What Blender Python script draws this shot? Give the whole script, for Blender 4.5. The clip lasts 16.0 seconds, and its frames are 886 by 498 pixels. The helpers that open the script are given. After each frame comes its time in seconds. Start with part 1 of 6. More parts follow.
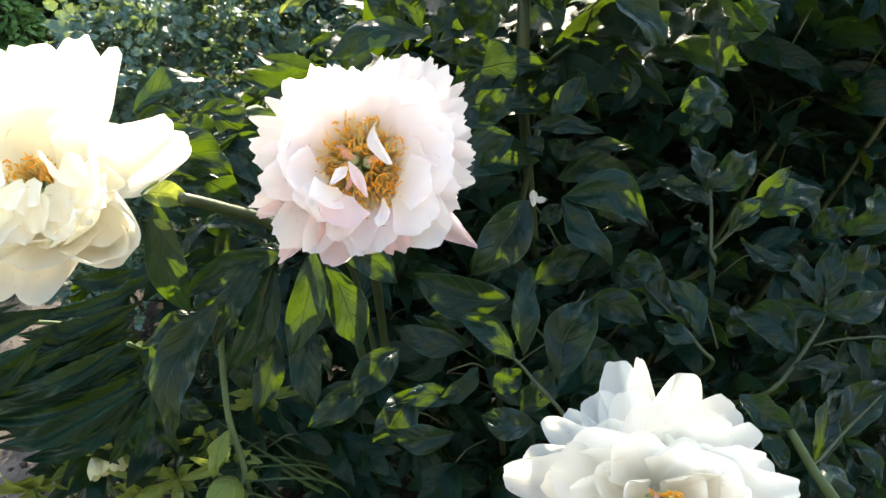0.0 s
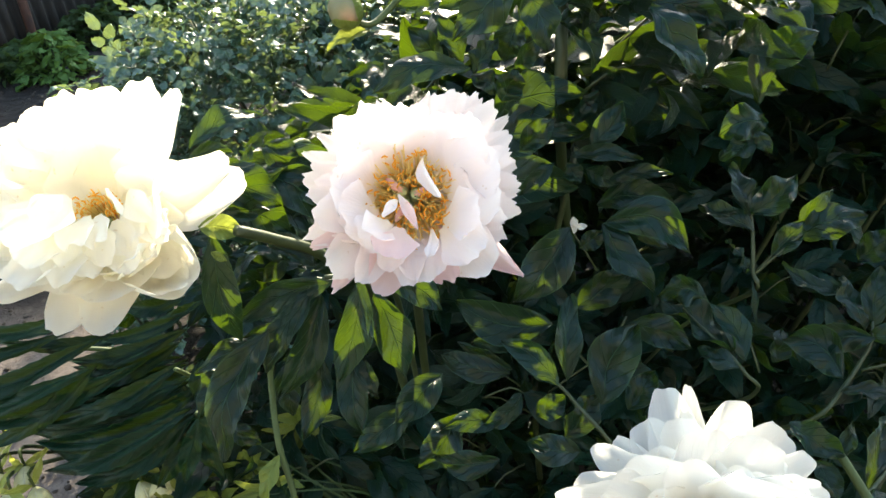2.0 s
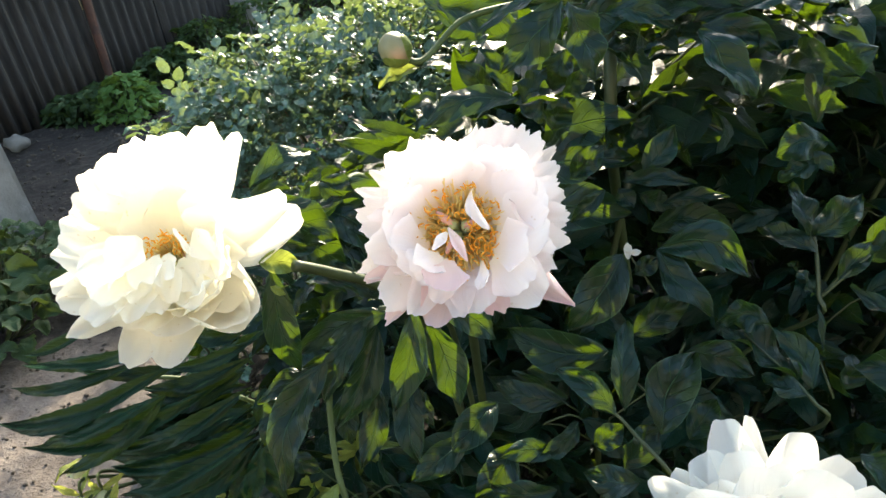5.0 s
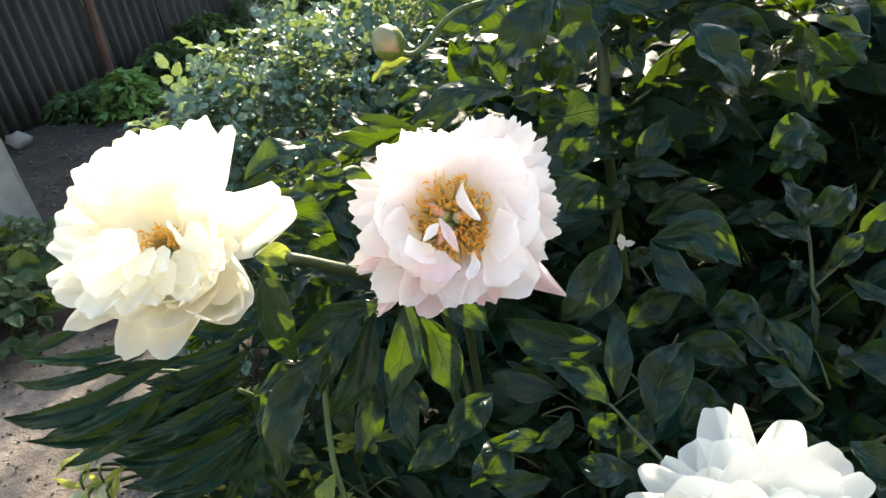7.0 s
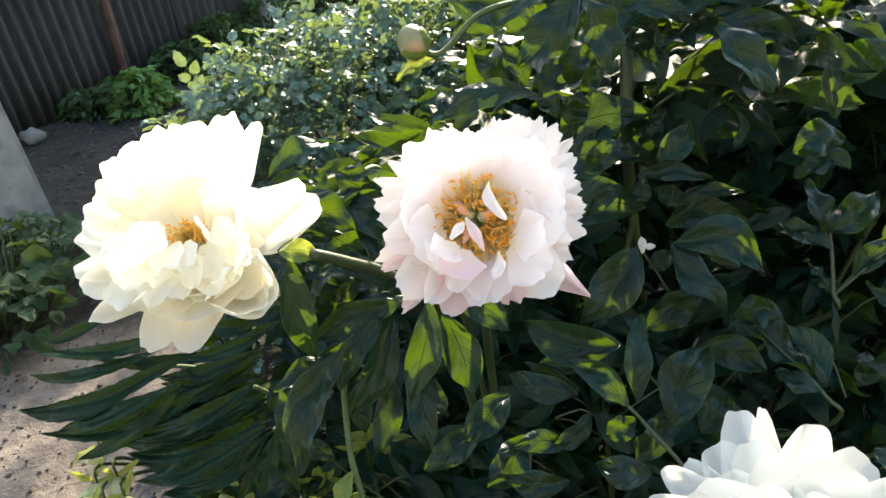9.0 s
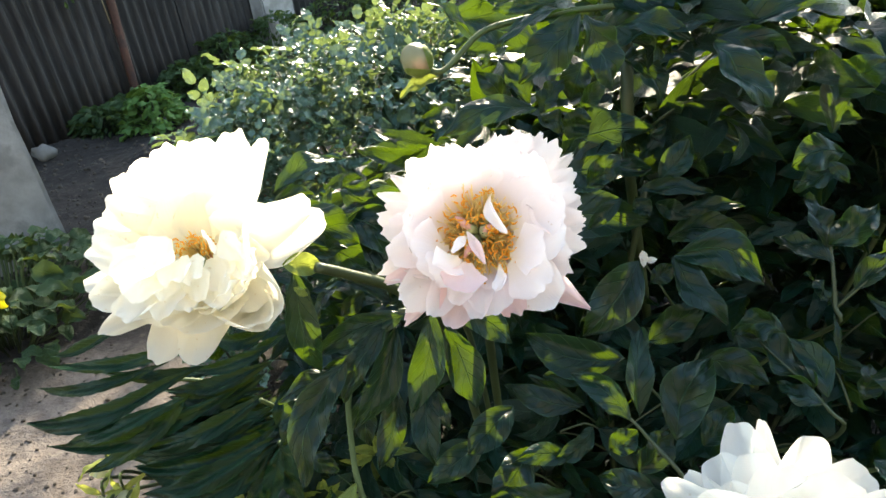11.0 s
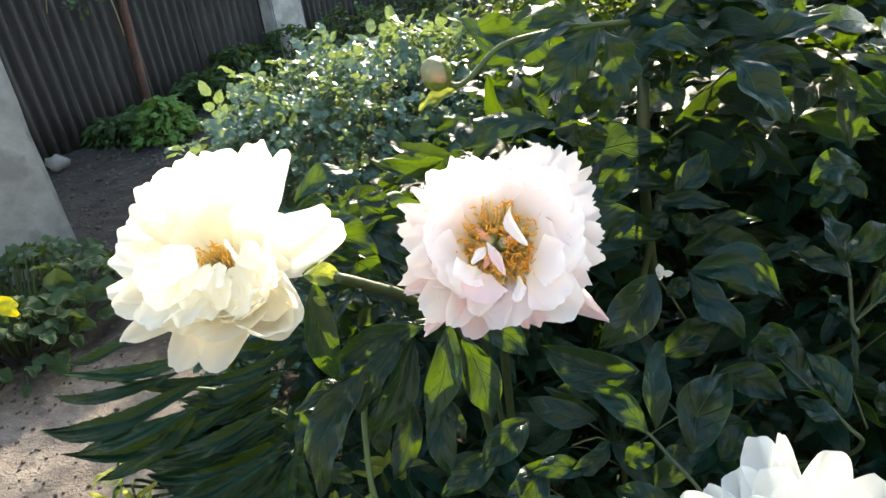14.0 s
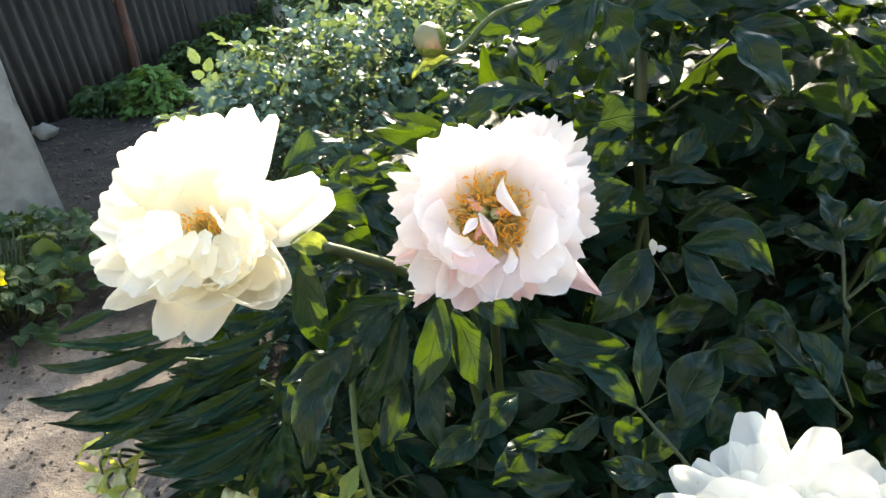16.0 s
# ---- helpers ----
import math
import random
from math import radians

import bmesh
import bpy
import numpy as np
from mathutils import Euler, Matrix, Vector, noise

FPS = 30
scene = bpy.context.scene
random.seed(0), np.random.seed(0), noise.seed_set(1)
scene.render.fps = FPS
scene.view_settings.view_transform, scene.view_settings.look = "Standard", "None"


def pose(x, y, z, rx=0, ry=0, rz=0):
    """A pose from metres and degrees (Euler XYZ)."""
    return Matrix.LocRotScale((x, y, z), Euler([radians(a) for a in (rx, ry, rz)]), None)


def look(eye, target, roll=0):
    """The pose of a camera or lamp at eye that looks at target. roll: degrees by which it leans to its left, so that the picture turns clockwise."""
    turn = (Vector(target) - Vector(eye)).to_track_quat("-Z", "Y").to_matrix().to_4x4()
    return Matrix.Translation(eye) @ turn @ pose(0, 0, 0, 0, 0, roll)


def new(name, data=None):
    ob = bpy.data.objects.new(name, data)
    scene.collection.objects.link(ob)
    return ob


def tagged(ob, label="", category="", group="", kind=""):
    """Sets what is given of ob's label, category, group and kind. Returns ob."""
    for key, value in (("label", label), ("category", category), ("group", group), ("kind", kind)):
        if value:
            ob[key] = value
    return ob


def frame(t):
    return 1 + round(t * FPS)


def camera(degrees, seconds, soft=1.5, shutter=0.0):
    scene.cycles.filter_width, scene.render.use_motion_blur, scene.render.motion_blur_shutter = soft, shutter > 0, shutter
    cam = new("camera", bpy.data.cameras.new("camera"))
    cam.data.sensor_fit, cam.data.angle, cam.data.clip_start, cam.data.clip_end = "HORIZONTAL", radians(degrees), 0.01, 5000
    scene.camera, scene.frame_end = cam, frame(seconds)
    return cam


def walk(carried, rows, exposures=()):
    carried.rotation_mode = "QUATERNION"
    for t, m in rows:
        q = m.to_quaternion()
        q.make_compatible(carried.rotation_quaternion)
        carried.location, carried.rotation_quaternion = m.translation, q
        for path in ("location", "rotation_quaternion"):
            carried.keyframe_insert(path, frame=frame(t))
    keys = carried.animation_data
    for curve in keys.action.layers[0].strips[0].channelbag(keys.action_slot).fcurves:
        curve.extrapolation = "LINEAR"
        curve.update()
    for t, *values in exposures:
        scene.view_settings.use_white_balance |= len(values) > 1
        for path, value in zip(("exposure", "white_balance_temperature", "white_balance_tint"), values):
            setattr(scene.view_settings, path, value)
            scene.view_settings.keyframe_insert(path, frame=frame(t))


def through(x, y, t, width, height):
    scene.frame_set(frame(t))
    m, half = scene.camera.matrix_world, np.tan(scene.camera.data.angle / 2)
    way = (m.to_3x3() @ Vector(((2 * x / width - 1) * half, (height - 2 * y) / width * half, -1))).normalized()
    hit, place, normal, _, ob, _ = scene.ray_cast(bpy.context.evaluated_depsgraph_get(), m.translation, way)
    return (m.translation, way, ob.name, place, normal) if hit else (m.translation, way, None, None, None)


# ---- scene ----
cam = camera(67.6, 16.0)
PATH = [
    (0, 0.0184, 0.0229, 1.1291, 55.24, 0.69, -11.08),
    (0.5, 0.0166, 0.0233, 1.1313, 55.59, 1.26, -10.85),
    (1, 0.0143, 0.0248, 1.1315, 56.05, 1.69, -10.78),
    (1.5, 0.0121, 0.0248, 1.1346, 56.71, 2.14, -10.14),
    (2, 0.0051, 0.0198, 1.1397, 57.09, 2.45, -9.42),
    (2.5, 0.0005, 0.0152, 1.1464, 58.15, 3.27, -8.13),
    (3, 0.0034, 0.0197, 1.1455, 57.89, 3.54, -8.43),
    (3.5, 0.0089, 0.0189, 1.1457, 58.54, 4.70, -7.29),
    (4, 0.0120, 0.0168, 1.1509, 59.27, 6.77, -5.81),
    (4.2, 0.0109, 0.0181, 1.1494, 59.30, 6.49, -5.86),
    (6.3, 0.0143, 0.0135, 1.1464, 59.04, 5.92, -5.56),
    (6.5, 0.0175, 0.0161, 1.1454, 58.92, 6.14, -6.05),
    (7, 0.0178, 0.0121, 1.1466, 58.85, 6.54, -5.61),
    (7.5, 0.0122, 0.0083, 1.1474, 59.17, 6.48, -4.66),
    (8, 0.0068, 0.0123, 1.1452, 58.89, 6.21, -4.80),
    (8.5, 0.0050, 0.0117, 1.1455, 58.97, 5.97, -4.77),
    (11, 0.0087, 0.0033, 1.1485, 60.59, 6.34, -4.08),
    (11.5, 0.0077, 0.0038, 1.1473, 60.39, 6.03, -4.56),
    (12, 0.0072, 0.0052, 1.1476, 60.49, 5.79, -4.15),
    (12.5, 0.0044, 0.0054, 1.1453, 60.55, 5.61, -4.20),
    (13, -0.0001, 0.0052, 1.1466, 60.78, 5.60, -3.82),
    (13.5, -0.0007, 0.0029, 1.1480, 61.58, 5.89, -3.48),
    (14, 0.0000, 0.0000, 1.1500, 61.81, 6.17, -3.30),
    (14.5, -0.0011, 0.0035, 1.1452, 60.00, 4.93, -3.83),
    (15, 0.0013, 0.0064, 1.1452, 59.97, 5.36, -3.87),
    (15.5, 0.0013, 0.0026, 1.1450, 60.37, 5.32, -3.84),
    (16, 0.0001, 0.0054, 1.1423, 59.76, 5.07, -3.50),
]
walk(cam, [(t, pose(x, y, z, rx, ry, rz)) for t, x, y, z, rx, ry, rz in PATH], exposures=((0, 3.04, 7650, 4), (3, 2.98, 7650, 4), (8, 3.0, 7650, 4), (12, 3.08, 7650, 4), (16, 3.06, 7650, 4)))

# ---- light: a low afternoon sun ahead, behind the plants, and a clear sky ----
SUN_ELEVATION, SUN_AZIMUTH = 27.0, 14.0
world = bpy.data.worlds.new("world")
scene.world = world
world.use_nodes = True
sky = world.node_tree.nodes.new("ShaderNodeTexSky")
sky.sky_type = "NISHITA"
sky.sun_disc = False
sky.sun_elevation, sky.sun_rotation = radians(SUN_ELEVATION), radians(SUN_AZIMUTH)
back = world.node_tree.nodes["Background"]
back.inputs["Strength"].default_value = 0.122
world.node_tree.links.new(sky.outputs[0], back.inputs["Color"])
sun_data = bpy.data.lights.new("sun", "SUN")
sun_data.energy, sun_data.angle, sun_data.color = 2.7, radians(0.6), (1.0, 0.92, 0.80)
sun = new("sun", sun_data)
_az, _el = radians(SUN_AZIMUTH), radians(SUN_ELEVATION)
SUN_WAY = Vector((math.sin(_az) * math.cos(_el), math.cos(_az) * math.cos(_el), math.sin(_el)))
sun.matrix_basis = look(SUN_WAY * 30, (0, 0, 0))


# ---- materials ----
class Nodes:
    """A short way to write a node material."""

    def __init__(self, name):
        self.mat = bpy.data.materials.new(name)
        self.mat.use_nodes = True
        self.tree = self.mat.node_tree
        self.tree.nodes.clear()
        self.out = self.tree.nodes.new("ShaderNodeOutputMaterial")

    def add(self, kind, values=None, operation=None):
        n = self.tree.nodes.new("ShaderNode" + kind)
        if operation:
            n.operation = operation
        for k, v in (values or {}).items():
            self.put(n.inputs[k], v)
        return n

    def put(self, socket, v):
        if hasattr(v, "is_output"):
            self.tree.links.new(v, socket)
        elif isinstance(v, tuple) and len(v) == 3 and socket.type == "RGBA":
            socket.default_value = (*v, 1)
        else:
            socket.default_value = v

    def math(self, op, a, b=0.0, clamp=False):
        n = self.tree.nodes.new("ShaderNodeMath")
        n.operation, n.use_clamp = op, clamp
        self.put(n.inputs[0], a)
        self.put(n.inputs[1], b)
        return n.outputs[0]

    def mix(self, f, a, b, blend="MIX"):
        n = self.tree.nodes.new("ShaderNodeMix")
        n.data_type, n.blend_type = "RGBA", blend
        self.put(n.inputs[0], f)
        self.put(n.inputs[6], a)
        self.put(n.inputs[7], b)
        return n.outputs[2]

    def noise(self, scale, detail=4.0, vector=None, rough=0.55):
        n = self.add("TexNoise", {"Scale": scale, "Detail": detail, "Roughness": rough})
        if vector is not None:
            self.put(n.inputs["Vector"], vector)
        return n.outputs["Fac"]

    def ramp(self, f, lo, hi):
        n = self.add("MapRange", {"Value": f, "From Min": lo, "From Max": hi})
        return n.outputs[0]

    def done(self, shader, height=None, strength=0.3, distance=0.002, target=None):
        if height is not None:
            b = self.add("Bump", {"Height": height, "Strength": strength, "Distance": distance})
            for t in target:
                self.put(t.inputs["Normal"], b.outputs[0])
        self.put(self.out.inputs["Surface"], shader)
        return self.mat


def leaf_material(name, dark, light, through_colour, through=0.35, rough=0.38, veins=7.0, vein_colour=None, bump=0.8, island=False, gloss=0.35):
    """Green blade: waxy upper face, side veins from the leaf's own coordinates, light that shines through."""
    k = Nodes(name)
    uv = k.add("UVMap").outputs[0]
    xyz = k.add("SeparateXYZ", {"Vector": uv})
    u, v = xyz.outputs[0], xyz.outputs[1]
    side = k.math("ABSOLUTE", k.math("SUBTRACT", v, 0.5))
    rib = k.ramp(side, 0.022, 0.006)
    wave = k.math("SINE", k.math("MULTIPLY", k.math("SUBTRACT", k.math("MULTIPLY", u, veins), k.math("MULTIPLY", side, 3.2)), 6.283))
    vein = k.math("MULTIPLY", k.ramp(wave, 0.93, 1.0), 0.36)
    line = k.math("MAXIMUM", rib, vein)
    margin = k.ramp(side, 0.470, 0.490)
    place = k.add("TexCoord").outputs["Object"]
    fine, broad = k.noise(160, 3, place), k.noise(28, 3, place)
    rand = k.add("NewGeometry").outputs["Random Per Island"] if island else k.add("ObjectInfo").outputs["Random"]
    tone = k.math("ADD", k.math("MULTIPLY", rand, 0.6), k.math("MULTIPLY", broad, 0.6))
    col = k.mix(k.ramp(tone, 0.2, 1.0), dark, light)
    col = k.mix(k.math("MULTIPLY", fine, 0.35), col, dark)
    col = k.mix(k.math("MULTIPLY", line, 0.45), col, vein_colour or tuple(min(1, c * 2.2) for c in light))
    col = k.mix(k.math("MULTIPLY", margin, 0.30), col, vein_colour or tuple(min(1, c * 3.0) for c in light))
    blot = k.ramp(k.noise(70, 2, place), 0.70, 0.78)
    col = k.mix(k.math("MULTIPLY", blot, 0.25), col, (0.16, 0.13, 0.05))
    p = k.add("BsdfPrincipled", {"Base Color": col, "Roughness": k.math("ADD", rough, k.math("MULTIPLY", broad, 0.12)), "IOR": 1.45, "Specular IOR Level": gloss})
    tr = k.add("BsdfTranslucent", {"Color": k.mix(k.math("MAXIMUM", k.math("MULTIPLY", line, 0.8), k.math("MULTIPLY", broad, 0.7)), through_colour, tuple(c * 0.30 for c in through_colour))})
    m = k.add("MixShader", {0: through, 1: p.outputs[0], 2: tr.outputs[0]})
    height = k.math("SUBTRACT", k.math("ADD", k.math("MULTIPLY", k.noise(75, 3, place), 0.9), k.math("MULTIPLY", wave, 0.03)), line)
    return k.done(m.outputs[0], height, bump, 0.0024, (p, tr))


def petal_material(name, colour, base_colour, tip_colour, through_colour, tip_amount):
    k = Nodes(name)
    xyz = k.add("SeparateXYZ", {"Vector": k.add("UVMap").outputs[0]})
    u, v = xyz.outputs[0], xyz.outputs[1]
    place = k.add("TexCoord").outputs["Object"]
    streak = k.add("CombineXYZ", {0: k.math("MULTIPLY", u, 2.0), 1: k.math("MULTIPLY", v, 26.0), 2: k.add("ObjectInfo").outputs["Random"]}).outputs[0]
    stripe = k.noise(1.6, 3, streak)
    rand = k.add("ObjectInfo").outputs["Random"]
    col = k.mix(k.ramp(u, 0.42, 0.0), colour, base_colour)
    col = k.mix(k.math("MULTIPLY", k.math("MULTIPLY", k.ramp(u, 0.35, 1.0), tip_amount), k.math("ADD", 0.25, rand)), col, tip_colour)
    col = k.mix(k.math("MULTIPLY", k.ramp(stripe, 0.45, 0.75), 0.16), col, base_colour)
    spot = k.ramp(k.noise(180, 1, place), 0.74, 0.79)
    col = k.mix(k.math("MULTIPLY", spot, 0.45), col, (0.55, 0.36, 0.16))
    p = k.add("BsdfPrincipled", {"Base Color": col, "Roughness": 0.55, "IOR": 1.36})
    tr = k.add("BsdfTranslucent", {"Color": k.mix(0.5, through_colour, col)})
    m = k.add("MixShader", {0: 0.60, 1: p.outputs[0], 2: tr.outputs[0]})
    height = k.math("ADD", stripe, k.math("MULTIPLY", k.noise(120, 2, place), 0.5))
    return k.done(m.outputs[0], height, 0.26, 0.0010, (p, tr))


def solid(name, dark, light, scale, rough=0.8, bump=0.5, distance=0.004, detail=6.0, metallic=0.0, stretch=(1, 1, 1), stain=None, stain_at=(0.55, 0.7), through=0.0):
    """A surface with grain and broad stains at real size."""
    k = Nodes(name)
    place = k.add("TexCoord").outputs["Object"]
    moved = k.add("VectorMath", {0: place, 1: stretch}, operation="MULTIPLY").outputs[0]
    grain, broad = k.noise(scale, detail, moved), k.noise(scale * 0.13, 3, moved)
    f = k.ramp(k.math("ADD", k.math("MULTIPLY", grain, 0.6), k.math("MULTIPLY", broad, 0.4)), 0.32, 0.68)
    col = k.mix(f, dark, light)
    if stain:
        col = k.mix(k.ramp(k.noise(scale * 0.3, 5, moved), *stain_at), col, stain)
    col = k.mix(k.math("MULTIPLY", k.add("ObjectInfo").outputs["Random"], 0.25), col, dark)
    p = k.add("BsdfPrincipled", {"Base Color": col, "Roughness": rough, "Metallic": metallic})
    shader = p.outputs[0]
    if through:
        tr = k.add("BsdfTranslucent", {"Color": col})
        shader = k.add("MixShader", {0: through, 1: shader, 2: tr.outputs[0]}).outputs[0]
    return k.done(shader, k.math("ADD", grain, k.noise(scale * 5, 3, moved)), bump, distance, (p,))


# Peony greens far below real leaf: the bush's deep shade is partly in the colour.
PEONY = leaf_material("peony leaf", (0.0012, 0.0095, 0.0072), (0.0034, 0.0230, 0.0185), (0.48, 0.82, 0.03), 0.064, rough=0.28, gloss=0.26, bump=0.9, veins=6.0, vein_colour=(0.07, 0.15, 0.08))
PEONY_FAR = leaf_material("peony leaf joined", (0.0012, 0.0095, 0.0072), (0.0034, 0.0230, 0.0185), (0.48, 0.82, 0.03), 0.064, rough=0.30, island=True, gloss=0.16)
ROSE = leaf_material("rose leaf", (0.036, 0.090, 0.074), (0.072, 0.140, 0.104), (0.46, 0.62, 0.16), 0.15, rough=0.20, veins=5.0, gloss=0.6)
ROSE_FAR = leaf_material("rose leaf joined", (0.036, 0.090, 0.074), (0.072, 0.140, 0.104), (0.46, 0.62, 0.16), 0.15, rough=0.20, veins=5.0, island=True, gloss=0.6)
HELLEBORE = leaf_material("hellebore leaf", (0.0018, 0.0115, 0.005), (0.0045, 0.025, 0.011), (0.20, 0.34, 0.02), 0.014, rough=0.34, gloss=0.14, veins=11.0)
PALE_LEAF = leaf_material("pale bract", (0.22, 0.28, 0.07), (0.40, 0.44, 0.14), (0.60, 0.62, 0.12), 0.40, rough=0.5)
BROAD = leaf_material("broad soft leaf", (0.010, 0.034, 0.012), (0.026, 0.062, 0.023), (0.35, 0.48, 0.06), 0.12, rough=0.55, veins=6.0)
BROAD_FAR = leaf_material("weed leaf joined", (0.010, 0.032, 0.011), (0.030, 0.066, 0.020), (0.35, 0.50, 0.05), 0.15, rough=0.5, veins=5.0, island=True)
BRIGHT_FAR = leaf_material("bright weed leaf joined", (0.045, 0.115, 0.027), (0.09, 0.185, 0.046), (0.40, 0.55, 0.06), 0.2, rough=0.5, veins=5.0, island=True)
YELLOW_LEAF = leaf_material("yellowing leaf", (0.45, 0.40, 0.02), (0.60, 0.52, 0.03), (0.85, 0.75, 0.02), 0.45, rough=0.5)
SEPAL = leaf_material("sepal", (0.075, 0.125, 0.028), (0.15, 0.20, 0.05), (0.45, 0.52, 0.08), 0.30, rough=0.45)
GRASS = leaf_material("grass blade", (0.020, 0.050, 0.018), (0.045, 0.085, 0.032), (0.30, 0.42, 0.06), 0.12, rough=0.45, veins=1.0)
STEM = solid("green stem", (0.032, 0.056, 0.014), (0.068, 0.105, 0.030), 60, 0.65, 0.25, 0.001, through=0.12)
DARK_STEM = solid("dark stem", (0.014, 0.026, 0.008), (0.034, 0.052, 0.014), 60, 0.55, 0.3, 0.001)
WOODY = solid("woody twig", (0.10, 0.07, 0.04), (0.26, 0.19, 0.10), 90, 0.75, 0.4, 0.002)
BUD = solid("bud", (0.15, 0.155, 0.075), (0.27, 0.25, 0.15), 45, 0.5, 0.2, 0.001, stain=(0.55, 0.28, 0.20), through=0.15)
CREAM = petal_material("cream petal", (0.94, 0.92, 0.84), (0.93, 0.88, 0.70), (0.94, 0.93, 0.88), (0.94, 0.88, 0.72), 0.4)
BLUSH = petal_material("blush petal", (0.95, 0.91, 0.90), (0.95, 0.83, 0.60), (0.94, 0.83, 0.83), (0.95, 0.86, 0.84), 0.40)
PINK = petal_material("pink outer petal", (0.90, 0.74, 0.73), (0.88, 0.78, 0.68), (0.88, 0.58, 0.61), (0.95, 0.75, 0.74), 0.6)
WHITE = petal_material("white petal", (0.90, 0.885, 0.84), (0.91, 0.86, 0.70), (0.90, 0.885, 0.85), (0.96, 0.92, 0.83), 0.3)
ANTHER = solid("anther", (0.90, 0.42, 0.04), (0.98, 0.62, 0.10), 300, 0.7, 0.4, 0.0005, through=0.5)
PALE_BELL = leaf_material("pale sepal", (0.58, 0.59, 0.36), (0.74, 0.74, 0.50), (0.85, 0.85, 0.45), 0.40, rough=0.5)
FILAMENT = solid("filament", (0.95, 0.76, 0.34), (0.98, 0.88, 0.52), 300, 0.6, 0.2, 0.0005, through=0.7)
CARPEL = solid("carpel", (0.34, 0.38, 0.18), (0.55, 0.58, 0.32), 120, 0.5, 0.3, 0.001)
STIGMA = solid("stigma", (0.55, 0.22, 0.18), (0.80, 0.48, 0.38), 150, 0.6, 0.3, 0.001)


def soil_material():
    """Loose bed soil, darkened for the shade on it, passing unevenly into paler walked-on, sunlit path earth."""
    k = Nodes("dry soil")
    place = k.add("TexCoord").outputs["Object"]
    spot = k.add("SeparateXYZ", {"Vector": place})
    x, y = spot.outputs[0], spot.outputs[1]
    grain, broad, fine = k.noise(30, 8, place), k.noise(5, 4, place), k.noise(150, 4, place)
    f = k.ramp(k.math("ADD", k.math("MULTIPLY", grain, 0.6), k.math("MULTIPLY", broad, 0.4)), 0.34, 0.66)
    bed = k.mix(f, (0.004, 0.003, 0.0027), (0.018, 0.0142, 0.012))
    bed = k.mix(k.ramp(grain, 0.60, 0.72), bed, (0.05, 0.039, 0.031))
    lit_path = k.mix(f, (0.075, 0.060, 0.052), (0.175, 0.145, 0.125))
    lit_path = k.mix(k.ramp(fine, 0.58, 0.70), lit_path, (0.08, 0.062, 0.05))
    # by place: shade at the back and sun on the path, put into the colour
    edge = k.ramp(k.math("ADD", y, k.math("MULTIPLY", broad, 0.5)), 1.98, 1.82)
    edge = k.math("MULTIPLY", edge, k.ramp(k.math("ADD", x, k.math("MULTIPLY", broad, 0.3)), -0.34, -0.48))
    p = k.add("BsdfPrincipled", {"Base Color": k.mix(edge, bed, lit_path), "Roughness": 0.95})
    return k.done(p.outputs[0], k.math("ADD", grain, k.math("MULTIPLY", fine, 0.5)), 0.9, 0.012, (p,))


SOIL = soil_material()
CLOD = solid("soil clod", (0.022, 0.0175, 0.015), (0.09, 0.074, 0.06), 60, 0.95, 0.7, 0.004)
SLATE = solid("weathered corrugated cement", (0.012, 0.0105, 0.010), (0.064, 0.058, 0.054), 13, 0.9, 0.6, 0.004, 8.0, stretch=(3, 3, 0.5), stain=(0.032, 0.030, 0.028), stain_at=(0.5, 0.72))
CONCRETE = solid("cast concrete", (0.18, 0.178, 0.172), (0.37, 0.365, 0.355), 16, 0.88, 0.6, 0.005, 8.0, stain=(0.19, 0.185, 0.18), stain_at=(0.50, 0.58))
PLASTER = solid("lime plaster", (0.14, 0.134, 0.123), (0.21, 0.20, 0.183), 12, 0.9, 0.4, 0.003, stain=(0.11, 0.105, 0.098))
RUST = solid("rusty steel", (0.034, 0.013, 0.009), (0.095, 0.034, 0.019), 35, 0.75, 0.5, 0.002, stain=(0.03, 0.012, 0.01))
STONE = solid("pale stone", (0.08, 0.077, 0.072), (0.20, 0.193, 0.182), 14, 0.9, 0.6, 0.006)


# ---- builders ----
# chinks in the foliage, where the low sun comes through to a few leaves
CHINKS = [((0.012, 0.414, 0.815), 0.035), ((0.010, 0.418, 0.795), 0.03), ((0.042, 0.415, 0.693), 0.04), ((0.039, 0.434, 0.727), 0.035)]


def in_chink(p, margin=0.0):
    for spot, radius in CHINKS:
        d = Vector(p) - Vector(spot)
        along = d.dot(SUN_WAY)
        if along > 0.03 and (d - SUN_WAY * along).length < radius + margin:
            return True
    return False



def link_mesh(name, mesh, material, parent=None, m=None, label=""):
    """One mesh object, under a thing or a part where one is given."""
    ob = new(name, mesh)
    if material is not None and not mesh.materials:
        mesh.materials.append(material)
    if parent is not None:
        ob.parent = parent
        ob.matrix_parent_inverse = root_pose(parent).inverted()
    ob.matrix_basis = m if m is not None else Matrix.Identity(4)
    return tagged(ob, label)


def root_pose(ob):
    """Where an object stands in the world, its parents counted in."""
    m = ob.matrix_basis.copy()
    if ob.parent is not None:
        m = root_pose(ob.parent) @ ob.matrix_parent_inverse @ m
    return m


def thing(name, at, label, category, group="", kind=""):
    ob = new(name)
    ob.empty_display_size = 0.05
    ob.matrix_basis = Matrix.Translation(at)
    return tagged(ob, label, category, group, kind)


